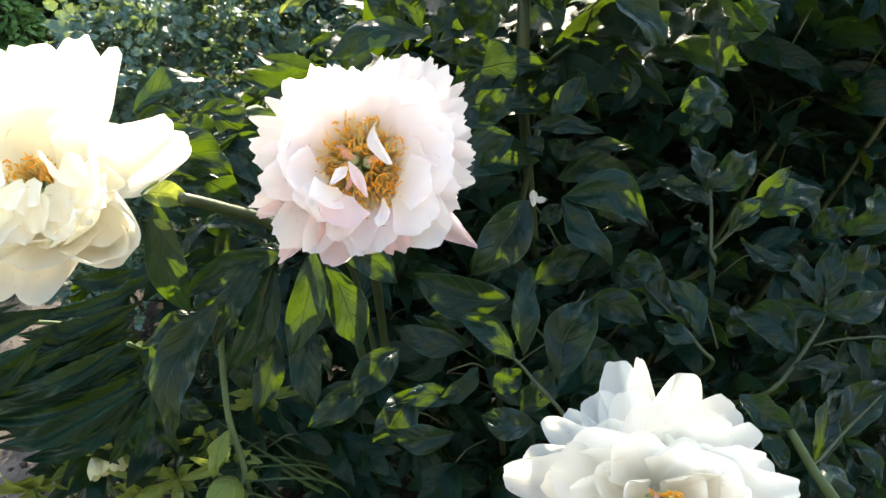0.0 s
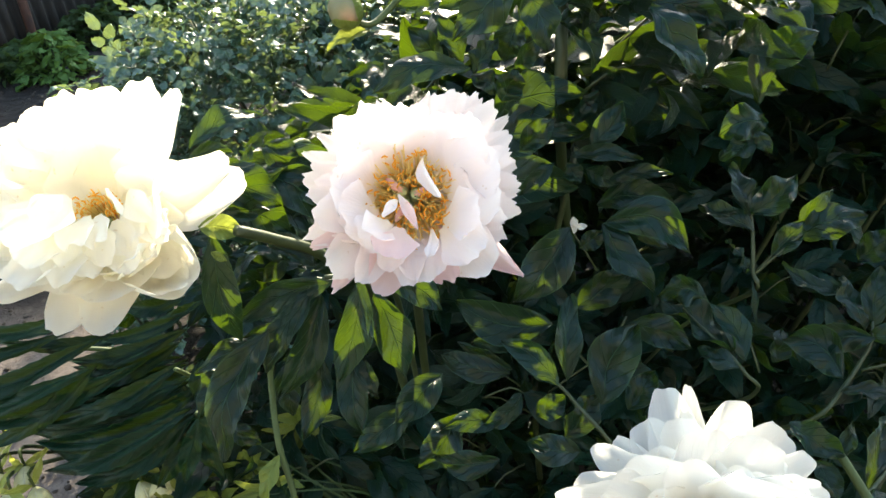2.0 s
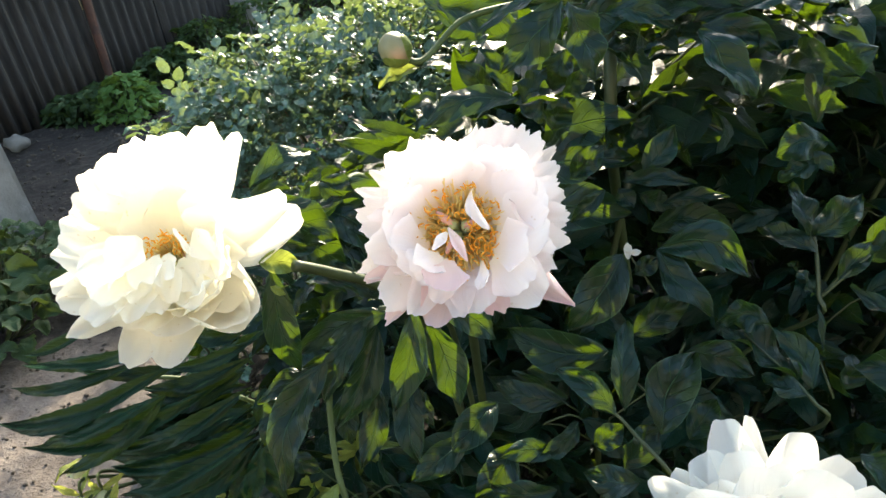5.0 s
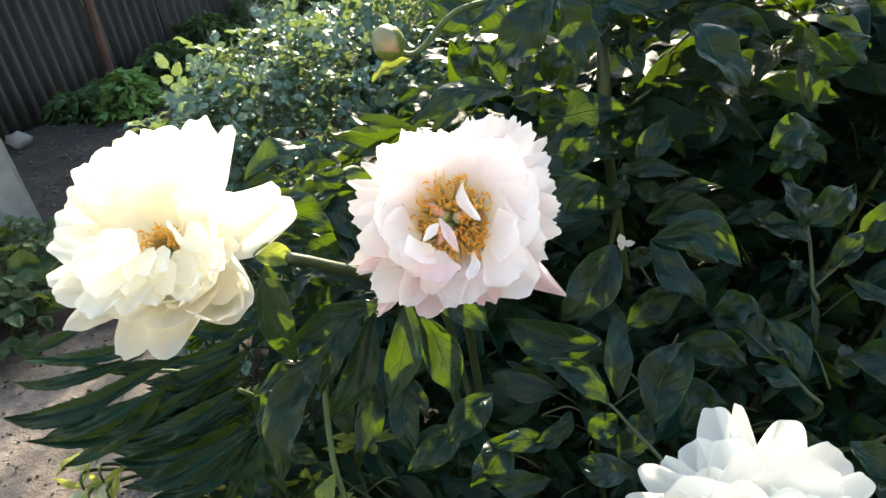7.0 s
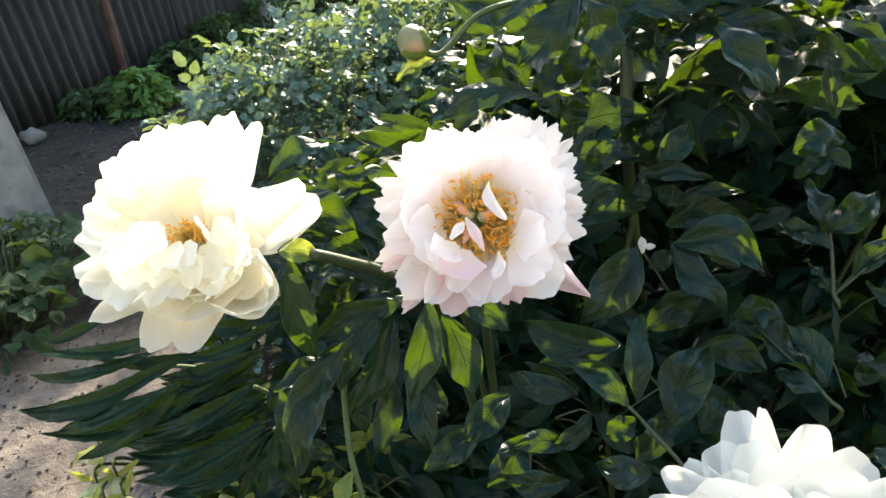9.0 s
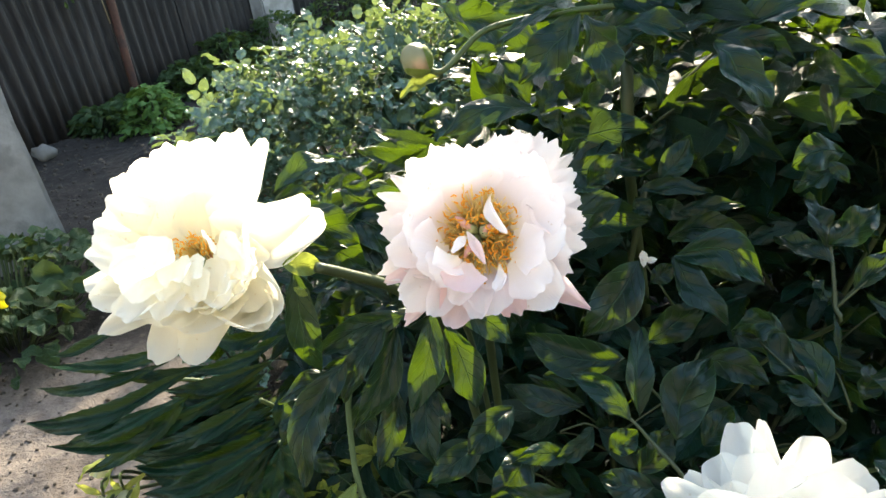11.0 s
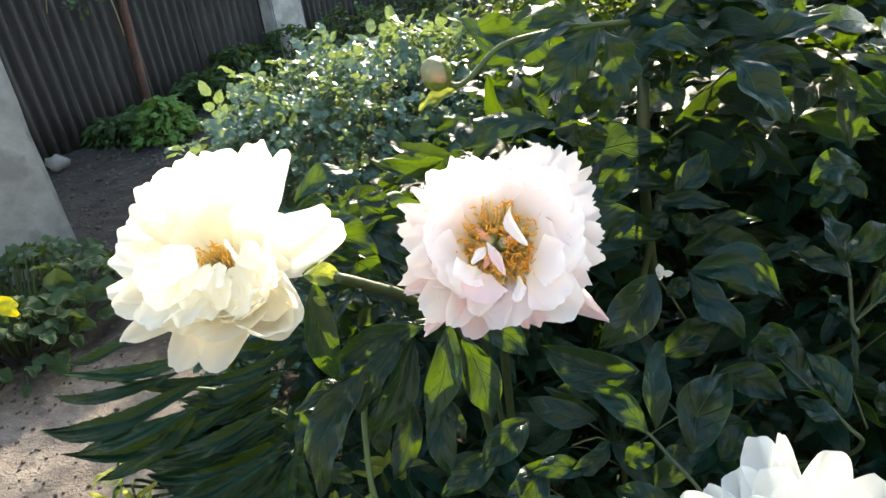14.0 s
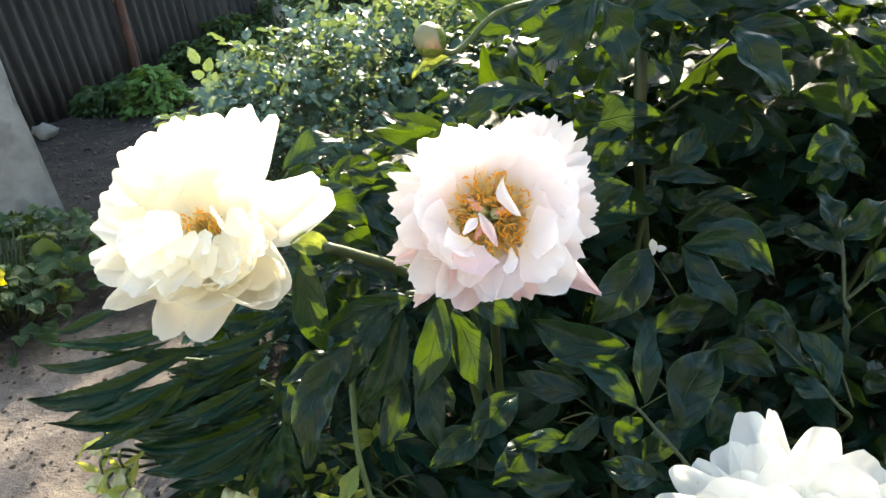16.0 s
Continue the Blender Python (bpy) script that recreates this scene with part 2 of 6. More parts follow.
def mesh_from(name, verts, faces, uvs=None, smooth=True):
    me = bpy.data.meshes.new(name)
    me.from_pydata([tuple(v) for v in verts], [], faces)
    if uvs is not None:
        layer = me.uv_layers.new(name="UVMap")
        ids = np.empty(len(me.loops), dtype=np.int32)
        me.loops.foreach_get("vertex_index", ids)
        layer.data.foreach_set("uv", np.asarray(uvs, dtype=np.float32)[ids].ravel())
    if smooth:
        me.polygons.foreach_set("use_smooth", [True] * len(me.polygons))
    me.update()
    return me


def grid_faces(n, m, start=0):
    return [(start + i * m + j, start + i * m + j + 1, start + (i + 1) * m + j + 1, start + (i + 1) * m + j) for i in range(n - 1) for j in range(m - 1)]


def blade(length, width, fold=0.25, bow=0.12, droop=0.0, side_bend=0.0, ripple=0.06, teeth=0, shape="peony", n=13, m=7, rng=random):
    """A leaf along +x with its face to +z: profile, fold along the midrib, bow, wavy margin; vertices, faces and uvs."""
    verts, uvs = [], []
    ph, ph2, k = rng.uniform(0, 6.28), rng.uniform(0, 6.28), rng.uniform(1.6, 2.8)
    for i in range(n):
        u = i / (n - 1)
        if shape == "peony":
            w = max(0.0, math.sin(math.pi * u ** 0.92)) ** 0.84 * (1.04 - 0.10 * u)
        elif shape == "lance":
            w = max(0.0, math.sin(math.pi * u ** 0.92)) ** 0.9
        elif shape == "round":
            w = max(0.0, math.sin(math.pi * min(1, u ** 0.72))) ** 0.6
        else:
            w = min(1.0, 6 * u + 0.3) * (1 - u ** 3)
        if teeth and 0 < i < n - 1:
            w *= 1 + (0.05 if i % 2 else -0.05)
        for j in range(m):
            v = 2 * j / (m - 1) - 1
            h = 0.5 * width * w * v
            z = bow * length * math.sin(math.pi * u) - droop * length * u * u
            z += fold * abs(h) * (1 - 0.3 * u)
            z += 0.28 * width * noise.noise(Vector((u * 3.4 + ph, v * 1.3, ph2))) * min(1.0, 4 * u)
            z += ripple * width * v * v * math.sin(k * 6.28 * u + (ph if v > 0 else ph2))
            x = length * u + 0.10 * abs(h)
            y = h + side_bend * length * math.sin(math.pi * u)
            verts.append((x, y, z))
            uvs.append((u, 0.5 + 0.5 * v))
    return verts, grid_faces(n, m), uvs


def leaf_pose(base, tip, turn=0.0, face=(0.0, -0.72, 0.69)):
    """The frame of a leaf from base to tip; turn: degrees round its own length away from facing the open side."""
    b, t = Vector(base), Vector(tip)
    x = (t - b).normalized()
    z = Vector(face) - x * x.dot(Vector(face))
    if z.length < 0.05:
        z = Vector((0, 0, 1)) - x * x.z
    z.normalize()
    z = Matrix.Rotation(radians(turn), 3, x) @ z
    y = z.cross(x)
    m = Matrix((x, y, z)).transposed().to_4x4()
    m.translation = b
    return m, (t - b).length


def leaf(parent, base, tip, width, turn=0.0, fold=0.25, bow=0.10, droop=0.0, bend=0.0, material=None, shape="peony", teeth=0, ripple=0.08, name="leaf", label="", n=17):
    m, length = leaf_pose(base, tip, turn)
    rng = random.Random(int(1e4 * (base[0] + 3 * tip[1] + 7 * tip[2])) & 0xFFFF)
    args = (fold * rng.uniform(0.5, 1.8), bow * rng.uniform(0.0, 1.7), droop, bend, ripple * rng.uniform(0.8, 1.7), teeth, shape, n, 9, rng)
    me = mesh_from(name, *blade(length, width, *args))
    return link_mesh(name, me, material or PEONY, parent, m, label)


def tube_data(points, radii, sides=7, smooth_steps=4):
    """A tube along a smooth line through the points."""
    pts = [Vector(p) for p in points]
    path, rad = [], []
    for i in range(len(pts) - 1):
        p0, p1, p2, p3 = pts[max(0, i - 1)], pts[i], pts[i + 1], pts[min(len(pts) - 1, i + 2)]
        for s in range(smooth_steps):
            t = s / smooth_steps
            path.append(0.5 * (2 * p1 + (p2 - p0) * t + (2 * p0 - 5 * p1 + 4 * p2 - p3) * t * t + (3 * p1 - p0 - 3 * p2 + p3) * t ** 3))
            rad.append(radii[i] + (radii[i + 1] - radii[i]) * t)
    path.append(pts[-1])
    rad.append(radii[-1])
    verts, faces = [], []
    ref = Vector((0.31, 0.2, 0.93))
    for i, p in enumerate(path):
        d = (path[min(i + 1, len(path) - 1)] - path[max(i - 1, 0)]).normalized()
        a = d.cross(ref if abs(d.dot(ref)) < 0.95 else Vector((1, 0, 0))).normalized()
        b = d.cross(a)
        for s in range(sides):
            q = 2 * math.pi * s / sides
            verts.append(p + rad[i] * (math.cos(q) * a + math.sin(q) * b))
    for i in range(len(path) - 1):
        for s in range(sides):
            s2 = (s + 1) % sides
            faces.append((i * sides + s, i * sides + s2, (i + 1) * sides + s2, (i + 1) * sides + s))
    faces.append(tuple(range(sides))[::-1])
    faces.append(tuple((len(path) - 1) * sides + s for s in range(sides)))
    return verts, faces


def stem(parent, points, r0, r1, material=None, name="stem", label="", sides=8):
    n = len(points)
    me = mesh_from(name, *tube_data(points, [r0 + (r1 - r0) * i / (n - 1) for i in range(n)], sides))
    return link_mesh(name, me, material or STEM, parent, None, label)


class Joined:
    """Many small pieces gathered into one mesh."""

    def __init__(self):
        self.v, self.f, self.uv = [], [], []

    def add(self, data, m=None):
        verts, faces, uvs = data if len(data) == 3 else (*data, None)
        start = len(self.v)
        self.v += [tuple(m @ Vector(p)) for p in verts] if m is not None else [tuple(p) for p in verts]
        self.f += [tuple(start + i for i in f) for f in faces]
        self.uv += list(uvs) if uvs is not None else [(0.3, 0.2)] * len(verts)

    def link(self, name, material, parent=None, label="", kind="stuff"):
        ob = link_mesh(name, mesh_from(name, self.v, self.f, self.uv), material, parent, None, label)
        return tagged(ob, kind=kind)


def lump(radius, seed, squash=1.0, rough=0.25, rings=7, sides=10):
    """An uneven rounded lump: vertices and faces."""
    rng = random.Random(seed)
    off = Vector((rng.uniform(0, 50), rng.uniform(0, 50), rng.uniform(0, 50)))
    verts, faces = [(0, 0, -radius * squash)], []
    for i in range(1, rings):
        a = math.pi * i / rings
        for s in range(sides):
            q = 2 * math.pi * s / sides
            d = Vector((math.sin(a) * math.cos(q), math.sin(a) * math.sin(q), -math.cos(a)))
            r = radius * (1 + rough * noise.noise(d * 1.6 + off) * 1.6)
            verts.append((d.x * r, d.y * r, d.z * r * squash))
    verts.append((0, 0, radius * squash))
    for s in range(sides):
        faces.append((0, 1 + (s + 1) % sides, 1 + s))
        top = 1 + (rings - 2) * sides
        faces.append((top + s, top + (s + 1) % sides, len(verts) - 1))
    for i in range(rings - 2):
        for s in range(sides):
            a, b = 1 + i * sides + s, 1 + i * sides + (s + 1) % sides
            faces.append((a, b, b + sides, a + sides))
    return verts, faces


# ---- ground ----
def ground_height(x, y):
    p = Vector((x, y, 0))
    h = 0.025 * noise.noise(p * 1.3) + 0.016 * noise.noise(p * 5.0) + 0.010 * noise.noise(p * 17.0) + 0.006 * noise.noise(p * 45.0)
    return h * min(1.0, 30 / (1 + math.hypot(x, y)))


def build_ground():
    def axis(centre, fine, reach):
        near = [centre + d * 0.028 for d in range(-int(fine / 0.028), int(fine / 0.028) + 1)]
        far, step, e = [], 0.06, fine
        while e < reach:
            e += step
            step *= 1.35
            far.append(e)
        return [centre - e for e in reversed(far)] + near + [centre + e for e in far]
    xs, ys = axis(-1.1, 1.7, 400), axis(2.2, 1.9, 400)
    verts = [(x, y, ground_height(x, y)) for y in ys for x in xs]
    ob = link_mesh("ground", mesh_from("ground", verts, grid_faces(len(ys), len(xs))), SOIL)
    return tagged(ob, "dry crumbly brown garden soil with small clods", "soil", kind="structure")


build_ground()
clods = Joined()
rng = random.Random(5)
for i in range(4200):
    x, y = rng.uniform(-2.4, 0.0), rng.uniform(0.8, 4.4)
    r = rng.choice((0.003, 0.004, 0.005, 0.007, 0.012 if y > 1.8 else 0.004)) * rng.uniform(0.7, 1.3)
    clods.add(lump(r, i, rng.uniform(0.5, 0.9), 0.35, 5, 6), Matrix.Translation((x, y, ground_height(x, y) + r * 0.25)) @ Matrix.Rotation(rng.uniform(0, 6), 4, "Z"))
tagged(clods.link("soil_clods", CLOD), "small dry crumbs and clods of brown soil", "soil")


BRICK = solid("pale red brick", (0.30, 0.13, 0.09), (0.45, 0.22, 0.16), 30, 0.9, 0.5, 0.003)


# ---- fence, posts and pole ----
FENCE_AT, FENCE_WAY = Vector((-2.32, 3.94, 0)), Vector((0.53, 0.848, 0)).normalized()
FENCE_OUT = Vector((FENCE_WAY.y, -FENCE_WAY.x, 0))


def on_fence(along, out=0.0, z=0.0):
    p = FENCE_AT + FENCE_WAY * along + FENCE_OUT * out
    return Vector((p.x, p.y, z))


def corrugated_sheet(width, height, wave, depth, thick, seed):
    """A sheet in x and z with waves in y, with real thickness and a slightly broken lower edge."""
    rng = random.Random(seed)
    n, rows = int(width / wave * 10) + 1, 6
    verts, faces = [], []
    for side in (0, 1):
        for i in range(n):
            x = width * i / (n - 1)
            y = depth * math.cos(2 * math.pi * x / wave) - side * thick
            for j in range(rows):
                z = height * j / (rows - 1) + (0.01 * noise.noise(Vector((x * 6, seed, j))) if j in (0, rows - 1) else 0)
                verts.append((x, y + 0.006 * noise.noise(Vector((x * 2, z * 2, seed))), z))
    half = n * rows
    faces += grid_faces(n, rows)
    faces += [tuple(half + k for k in f[::-1]) for f in grid_faces(n, rows)]
    for i in range(n - 1):
        for j in (0, rows - 1):
            a, b = i * rows + j, (i + 1) * rows + j
            faces.append((a, b, b + half, a + half))
    for i in (0, n - 1):
        for j in range(rows - 1):
            a = i * rows + j
            faces.append((a, a + 1, a + 1 + half, a + half))
    return verts, faces


fence = thing("fence", on_fence(0), "weathered grey corrugated cement sheet garden fence", "fence", kind="structure")
turn = math.atan2(FENCE_WAY.y, FENCE_WAY.x)
for i in range(-3, 14):
    m = Matrix.Translation(on_fence(i * 1.09 + 0.25, 0.012 * (i % 2), -0.02)) @ Matrix.Rotation(turn, 4, "Z") @ Matrix.Rotation(radians(0.6 * math.sin(i * 2.1)), 4, "Y")
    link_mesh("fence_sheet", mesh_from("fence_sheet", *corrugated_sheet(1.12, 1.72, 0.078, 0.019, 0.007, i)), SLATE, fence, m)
for z in (0.45, 1.35):
    link_mesh("fence_rail", mesh_from("fence_rail", *tube_data([on_fence(-3, -0.07, z), on_fence(15, -0.07, z)], [0.03, 0.03], 4, 1), smooth=False), WOODY, fence)


def worn_box(sx, sy, sz, bevel, wobble, seed):
    """A cast block standing on z = 0: rounded, slightly uneven edges."""
    bm = bmesh.new()
    bmesh.ops.create_cube(bm, size=1.0)
    for v in bm.verts:
        v.co = Vector((v.co.x * sx, v.co.y * sy, (v.co.z + 0.5) * sz))
    bmesh.ops.subdivide_edges(bm, edges=[e for e in bm.edges if abs((e.verts[0].co - e.verts[1].co).z) > sz * 0.5], cuts=14)
    bmesh.ops.bevel(bm, geom=[e for e in bm.edges if len(e.link_faces) == 2 and e.calc_face_angle() > 1.0], offset=bevel, segments=2, affect="EDGES")
    for v in bm.verts:
        v.co += wobble * noise.noise_vector(v.co * 7 + Vector((seed, 0, 0)))
    me = bpy.data.meshes.new("block")
    bm.to_mesh(me)
    bm.free()
    return me


# Wall added out of view: blocks low sky and bounces sun onto the blooms.
rear = thing("bounce_wall", (0, -2.6, 0), "plain lime-plastered wall added out of view to bounce light on the flowers", "wall", kind="structure")
link_mesh("wall", worn_box(9.0, 0.25, 3.6, 0.01, 0.0, 5), PLASTER, rear, Matrix.Translation((0, -2.6, -0.05)))
house = thing("neighbour_house", on_fence(0, -1.6), "plain red brick house wall behind the fence", "house", kind="structure")
for along, length, out, high in ((1.25, 10.1, -2.2, 4.6),):
    link_mesh("wall", worn_box(length, 0.30, high, 0.01, 0.0, 1), BRICK, house, Matrix.Translation(on_fence(along, out, 0)) @ Matrix.Rotation(turn, 4, "Z"))
    link_mesh("roof", worn_box(length + 0.6, 1.2, 0.14, 0.02, 0.0, 2), SLATE, house, Matrix.Translation(on_fence(along, out - 0.3, high)) @ Matrix.Rotation(turn, 4, "Z") @ Matrix.Rotation(radians(-16), 4, "X"))
back_post = link_mesh("fence_post", worn_box(0.36, 0.14, 1.65, 0.012, 0.006, 3), CONCRETE, None, Matrix.Translation(on_fence(2.18, 0.12, -0.05)) @ Matrix.Rotation(turn, 4, "Z"))
tagged(back_post, "pale grey concrete post against the corrugated fence", "post")
gate_post = link_mesh("gate_post", worn_box(0.62, 0.20, 1.75, 0.014, 0.008, 8), CONCRETE, None,
                      Matrix.Translation((-1.785, 2.375, -0.05)) @ Matrix.Rotation(radians(36), 4, "Z"))
tagged(gate_post, "thick pale concrete post with patchy stained plaster", "post")
pole = thing("steel_pole", on_fence(0.75, 0.06), "thin rusty brown steel pole in front of the fence", "pole")
stem(pole, [on_fence(0.75, 0.06, -0.03), on_fence(0.79, 0.06, 0.6), on_fence(0.89, 0.06, 1.9)], 0.027, 0.027, RUST, "shaft", sides=12)
stone = link_mesh("stone", mesh_from("stone", *lump(0.062, 4, 0.75, 0.28, 8, 11)), STONE, None, Matrix.Translation((-2.13, 3.70, 0.04)))
tagged(stone, "pale angular stone lying at the foot of the fence", "stone")


# ---- flowers ----
def petal_data(length, width, cup, bend, ragged, ruffle, point, seed, n=13, m=19):
    """A petal along +x, inner face to +z: narrow claw, cupped blade, ruffled and notched rim."""
    rng = random.Random(seed)
    o = rng.uniform(0, 90)
    fringe = 0.5 if ragged > 0.055 else 0.15
    tips = [rng.uniform(-1, 1) for _ in range(m)]
    verts, uvs = [], []
    line, x, z, step = [], 0.0, 0.0, length / (n - 1)
    for i in range(n):
        line.append((x, z))
        a = radians(bend) * (i + 0.5) / (n - 1)
        x += step * math.cos(a)
        z += step * math.sin(a)
    for i in range(n):
        u = i / (n - 1)
        w = 0.20 + 0.80 * math.sin(min(1.0, u / 0.72) * math.pi / 2) ** 1.3
        if u > 0.72:
            w *= 1 - (0.10 + 0.84 * point) * ((u - 0.72) / 0.28) ** 1.7
        for j in range(m):
            v = 2 * j / (m - 1) - 1
            s = u * (1 - 0.33 * (1 - point) * abs(v) ** 3.0 * u) + ragged * (1.5 * noise.noise(Vector((v * 2.6, o, 3.0))) + fringe * tips[j]) * u ** 5
            k = min(n - 1.001, max(0.0, s * (n - 1)))
            i0 = min(n - 2, int(k))
            f = s * (n - 1) - i0
            px, pz = (line[i0][q] + (line[i0 + 1][q] - line[i0][q]) * f for q in (0, 1))
            h = 0.5 * width * w * v
            up = cup * width * (v * v) * (0.35 + 0.65 * u) * w
            up += ruffle * width * u * u * (math.sin(v * 5.2 + o) * 0.6 + 1.3 * noise.noise(Vector((v * 2.3 + o, u * 2.0, o))))
            h *= 1 - 0.35 * cup * abs(v)
            a = radians(bend) * u
            verts.append((px - up * math.sin(a), h, pz + up * math.cos(a)))
            uvs.append((u, 0.5 + 0.5 * v))
    return verts, grid_faces(n, m), uvs


def petal(bloom, frame_m, azimuth, elevation, length, width, r0=0.006, z0=0.0, cup=0.22, bend=30, ragged=0.05, ruffle=0.05, point=0.0, roll=0.0, material=None, seed=0):
    """One petal on a bloom; azimuth round the axis, elevation above the plane square to it, in degrees."""
    me = mesh_from("petal", *petal_data(length, width, cup, bend, ragged, ruffle, point, seed))
    m = frame_m @ Matrix.Rotation(radians(azimuth), 4, "Z") @ Matrix.Translation((r0, 0, z0)) @ Matrix.Rotation(radians(-elevation), 4, "Y") @ Matrix.Rotation(radians(roll), 4, "X")
    return link_mesh("petal", me, material, bloom, m)


def petal_to(bloom, axis, tip, width, cup=0.15, sag=0.12, point=0.0, material=None, ragged=0.03, ruffle=0.05, roll=0.0, base=None, out=0.0):
    """One petal from the bloom's heart to a tip, belly outwards, its inner face turned to the bloom's axis."""
    heart, ax = Vector(bloom.location), Vector(axis).normalized()
    t = Vector(tip)
    b = Vector(base) if base else heart + (t - heart).normalized() * 0.006
    x = (t - b).normalized()
    z = heart + ax * 0.075 - (b + t) * 0.5
    z = (z - x * x.dot(z)).normalized()
    z = Matrix.Rotation(radians(roll), 3, x) @ z
    m = Matrix((x, z.cross(x), z)).transposed().to_4x4()
    m.translation = b - z * out
    length = (t - b).length
    seed = int(abs(tip[0]) * 1e5 + abs(tip[2]) * 1e5) & 0xFFFF
    verts, faces, uvs = petal_data(length, width, cup, 0.0, ragged, ruffle, point, seed)
    verts = [(vx, vy, vz - sag * length * math.sin(math.pi * min(1.0, max(0.0, vx / length)) ** 0.9)) for vx, vy, vz in verts]
    return link_mesh("petal", mesh_from("petal", verts, faces, uvs), material, bloom, m)


def bloom_frame(centre, axis):
    z = Vector(axis).normalized()
    x = (Vector((0.998, -0.06, 0)) - z * z.dot(Vector((0.998, -0.06, 0)))).normalized()
    m = Matrix((x, z.cross(x), z)).transposed().to_4x4()
    m.translation = Vector(centre)
    return m


def rows_of_petals(bloom, fm, rows, material, seed):
    rng = random.Random(seed)
    for count, el, length, width, r0, z0, cup, bend, ragged in rows:
        start = rng.uniform(0, 360)
        for i in range(count):
            petal(bloom, fm, start + 360 * (i + rng.uniform(-0.42, 0.42)) / count, el + rng.uniform(-13, 13), length * rng.uniform(0.90, 1.08), width * rng.uniform(0.8, 1.25),
                  r0, z0, cup * rng.uniform(0.2, 1.7), bend + rng.uniform(-30, 26), ragged, rng.uniform(0.03, 0.10), rng.choice((0.0, 0.0, 0.0, 0.12)), rng.uniform(-24, 24), material, rng.randrange(9999))


def stamens(bloom, fm, count, r_in, r_out, height, seed, lean=0.5, skip=None, share=0.5):
    """Thin yellow filaments with curled orange anthers, gathered into one ring."""
    rng = random.Random(seed)
    threads, tips = Joined(), Joined()
    for i in range(count):
        q = rng.uniform(0, 6.283)
        if skip and skip(q):
            continue
        r = r_in + (r_out - r_in) * rng.random()
        h = height * rng.uniform(0.65, 1.1)
        base = Vector((0.4 * r * math.cos(q), 0.4 * r * math.sin(q), 0.002))
        mid = Vector((0.85 * r * math.cos(q), 0.85 * r * math.sin(q), h * 0.6))
        tip = Vector((r * (1 + lean * rng.uniform(0, 0.5)) * math.cos(q + rng.uniform(-.1, .1)), r * (1 + lean * rng.uniform(0, 0.5)) * math.sin(q), h))
        threads.add(tube_data([base, mid, tip], [0.0006, 0.0005, 0.0004], 4, 2), fm)
        if rng.random() > share:
            continue
        d = Vector((rng.uniform(-1, 1), rng.uniform(-1, 1), rng.uniform(-0.1, 0.7))).normalized()
        e = d.cross(Vector((rng.uniform(-1, 1), rng.uniform(-1, 1), 0.3))).normalized()
        size = rng.uniform(0.0020, 0.0032)
        tips.add(tube_data([tip - d * size, tip + e * size * 0.5, tip + d * size * 0.8 - e * size * 0.3], [0.0005, 0.0007, 0.0004], 5, 3), fm)
    threads.link("filaments", FILAMENT, bloom, "pale yellow filaments", "stuff")
    tips.link("anthers", ANTHER, bloom, "curled orange anthers", "stuff")


def carpels(bloom, fm, count, size, seed):
    rng = random.Random(seed)
    for i in range(count):
        q = 6.283 * (i + rng.uniform(-0.2, 0.2)) / count
        d = Vector((math.cos(q), math.sin(q), 0))
        pts = [d * size * 0.25, d * size * 0.55 + Vector((0, 0, size * 0.6)), d * size * 0.45 + Vector((0, 0, size * 1.3)), d * size * 0.9 + Vector((0, 0, size * 1.7))]
        ob = link_mesh("carpel", mesh_from("carpel", *tube_data(pts, [size * 0.42, size * 0.50, size * 0.28, size * 0.1], 8, 4)), CARPEL, bloom, fm)
        link_mesh("stigma", mesh_from("stigma", *tube_data([pts[2] + Vector((0, 0, size * 0.1)), pts[3], pts[3] + d * size * 0.5], [size * 0.2, size * 0.24, size * 0.06], 6, 3)), STIGMA, ob, fm)


def sepals(bloom, fm, count, length, width, seed):
    rng = random.Random(seed)
    for i in range(count):
        me = mesh_from("sepal", *blade(length * rng.uniform(0.8, 1.2), width * rng.uniform(0.8, 1.1), 0.2, 0.10, shape="round", rng=rng))
        m = fm @ Matrix.Rotation(6.283 * (i + rng.uniform(-0.2, 0.2)) / count, 4, "Z") @ Matrix.Translation((0.004, 0, -0.008)) @ Matrix.Rotation(radians(rng.uniform(0, 35)), 4, "Y")
        link_mesh("sepal", me, SEPAL, bloom, m)


# the cream bloom
CREAM_AT, CREAM_AXIS = (-0.165, 0.448, 0.914), (0.040, -0.700, 0.710)
cream = thing("peony_flower", CREAM_AT, "large cream-white double peony bloom, fully open with ruffled petals", "flower", "peony flowers")
fm = bloom_frame(CREAM_AT, CREAM_AXIS)
rows_of_petals(cream, fm, [
    (6, 12, 0.056, 0.054, 0.006, -0.005, 0.10, 14, 0.03), (5, 30, 0.056, 0.052, 0.007, -0.001, 0.14, 20, 0.03), (3, 50, 0.050, 0.044, 0.012, 0.001, 0.18, 20, 0.04)], CREAM, 11)
petal_to(cream, CREAM_AXIS, (-0.128, 0.482, 1.002), 0.0458, 0.15, 0.16, 0.00, CREAM, 0.045)
petal_to(cream, CREAM_AXIS, (-0.157, 0.486, 0.999), 0.0599, 0.15, 0.16, 0.00, CREAM, 0.045)
petal_to(cream, CREAM_AXIS, (-0.185, 0.483, 0.997), 0.0511, 0.15, 0.16, 0.00, CREAM, 0.045)
petal_to(cream, CREAM_AXIS, (-0.203, 0.476, 0.993), 0.0439, 0.15, 0.16, 0.00, CREAM, 0.045)
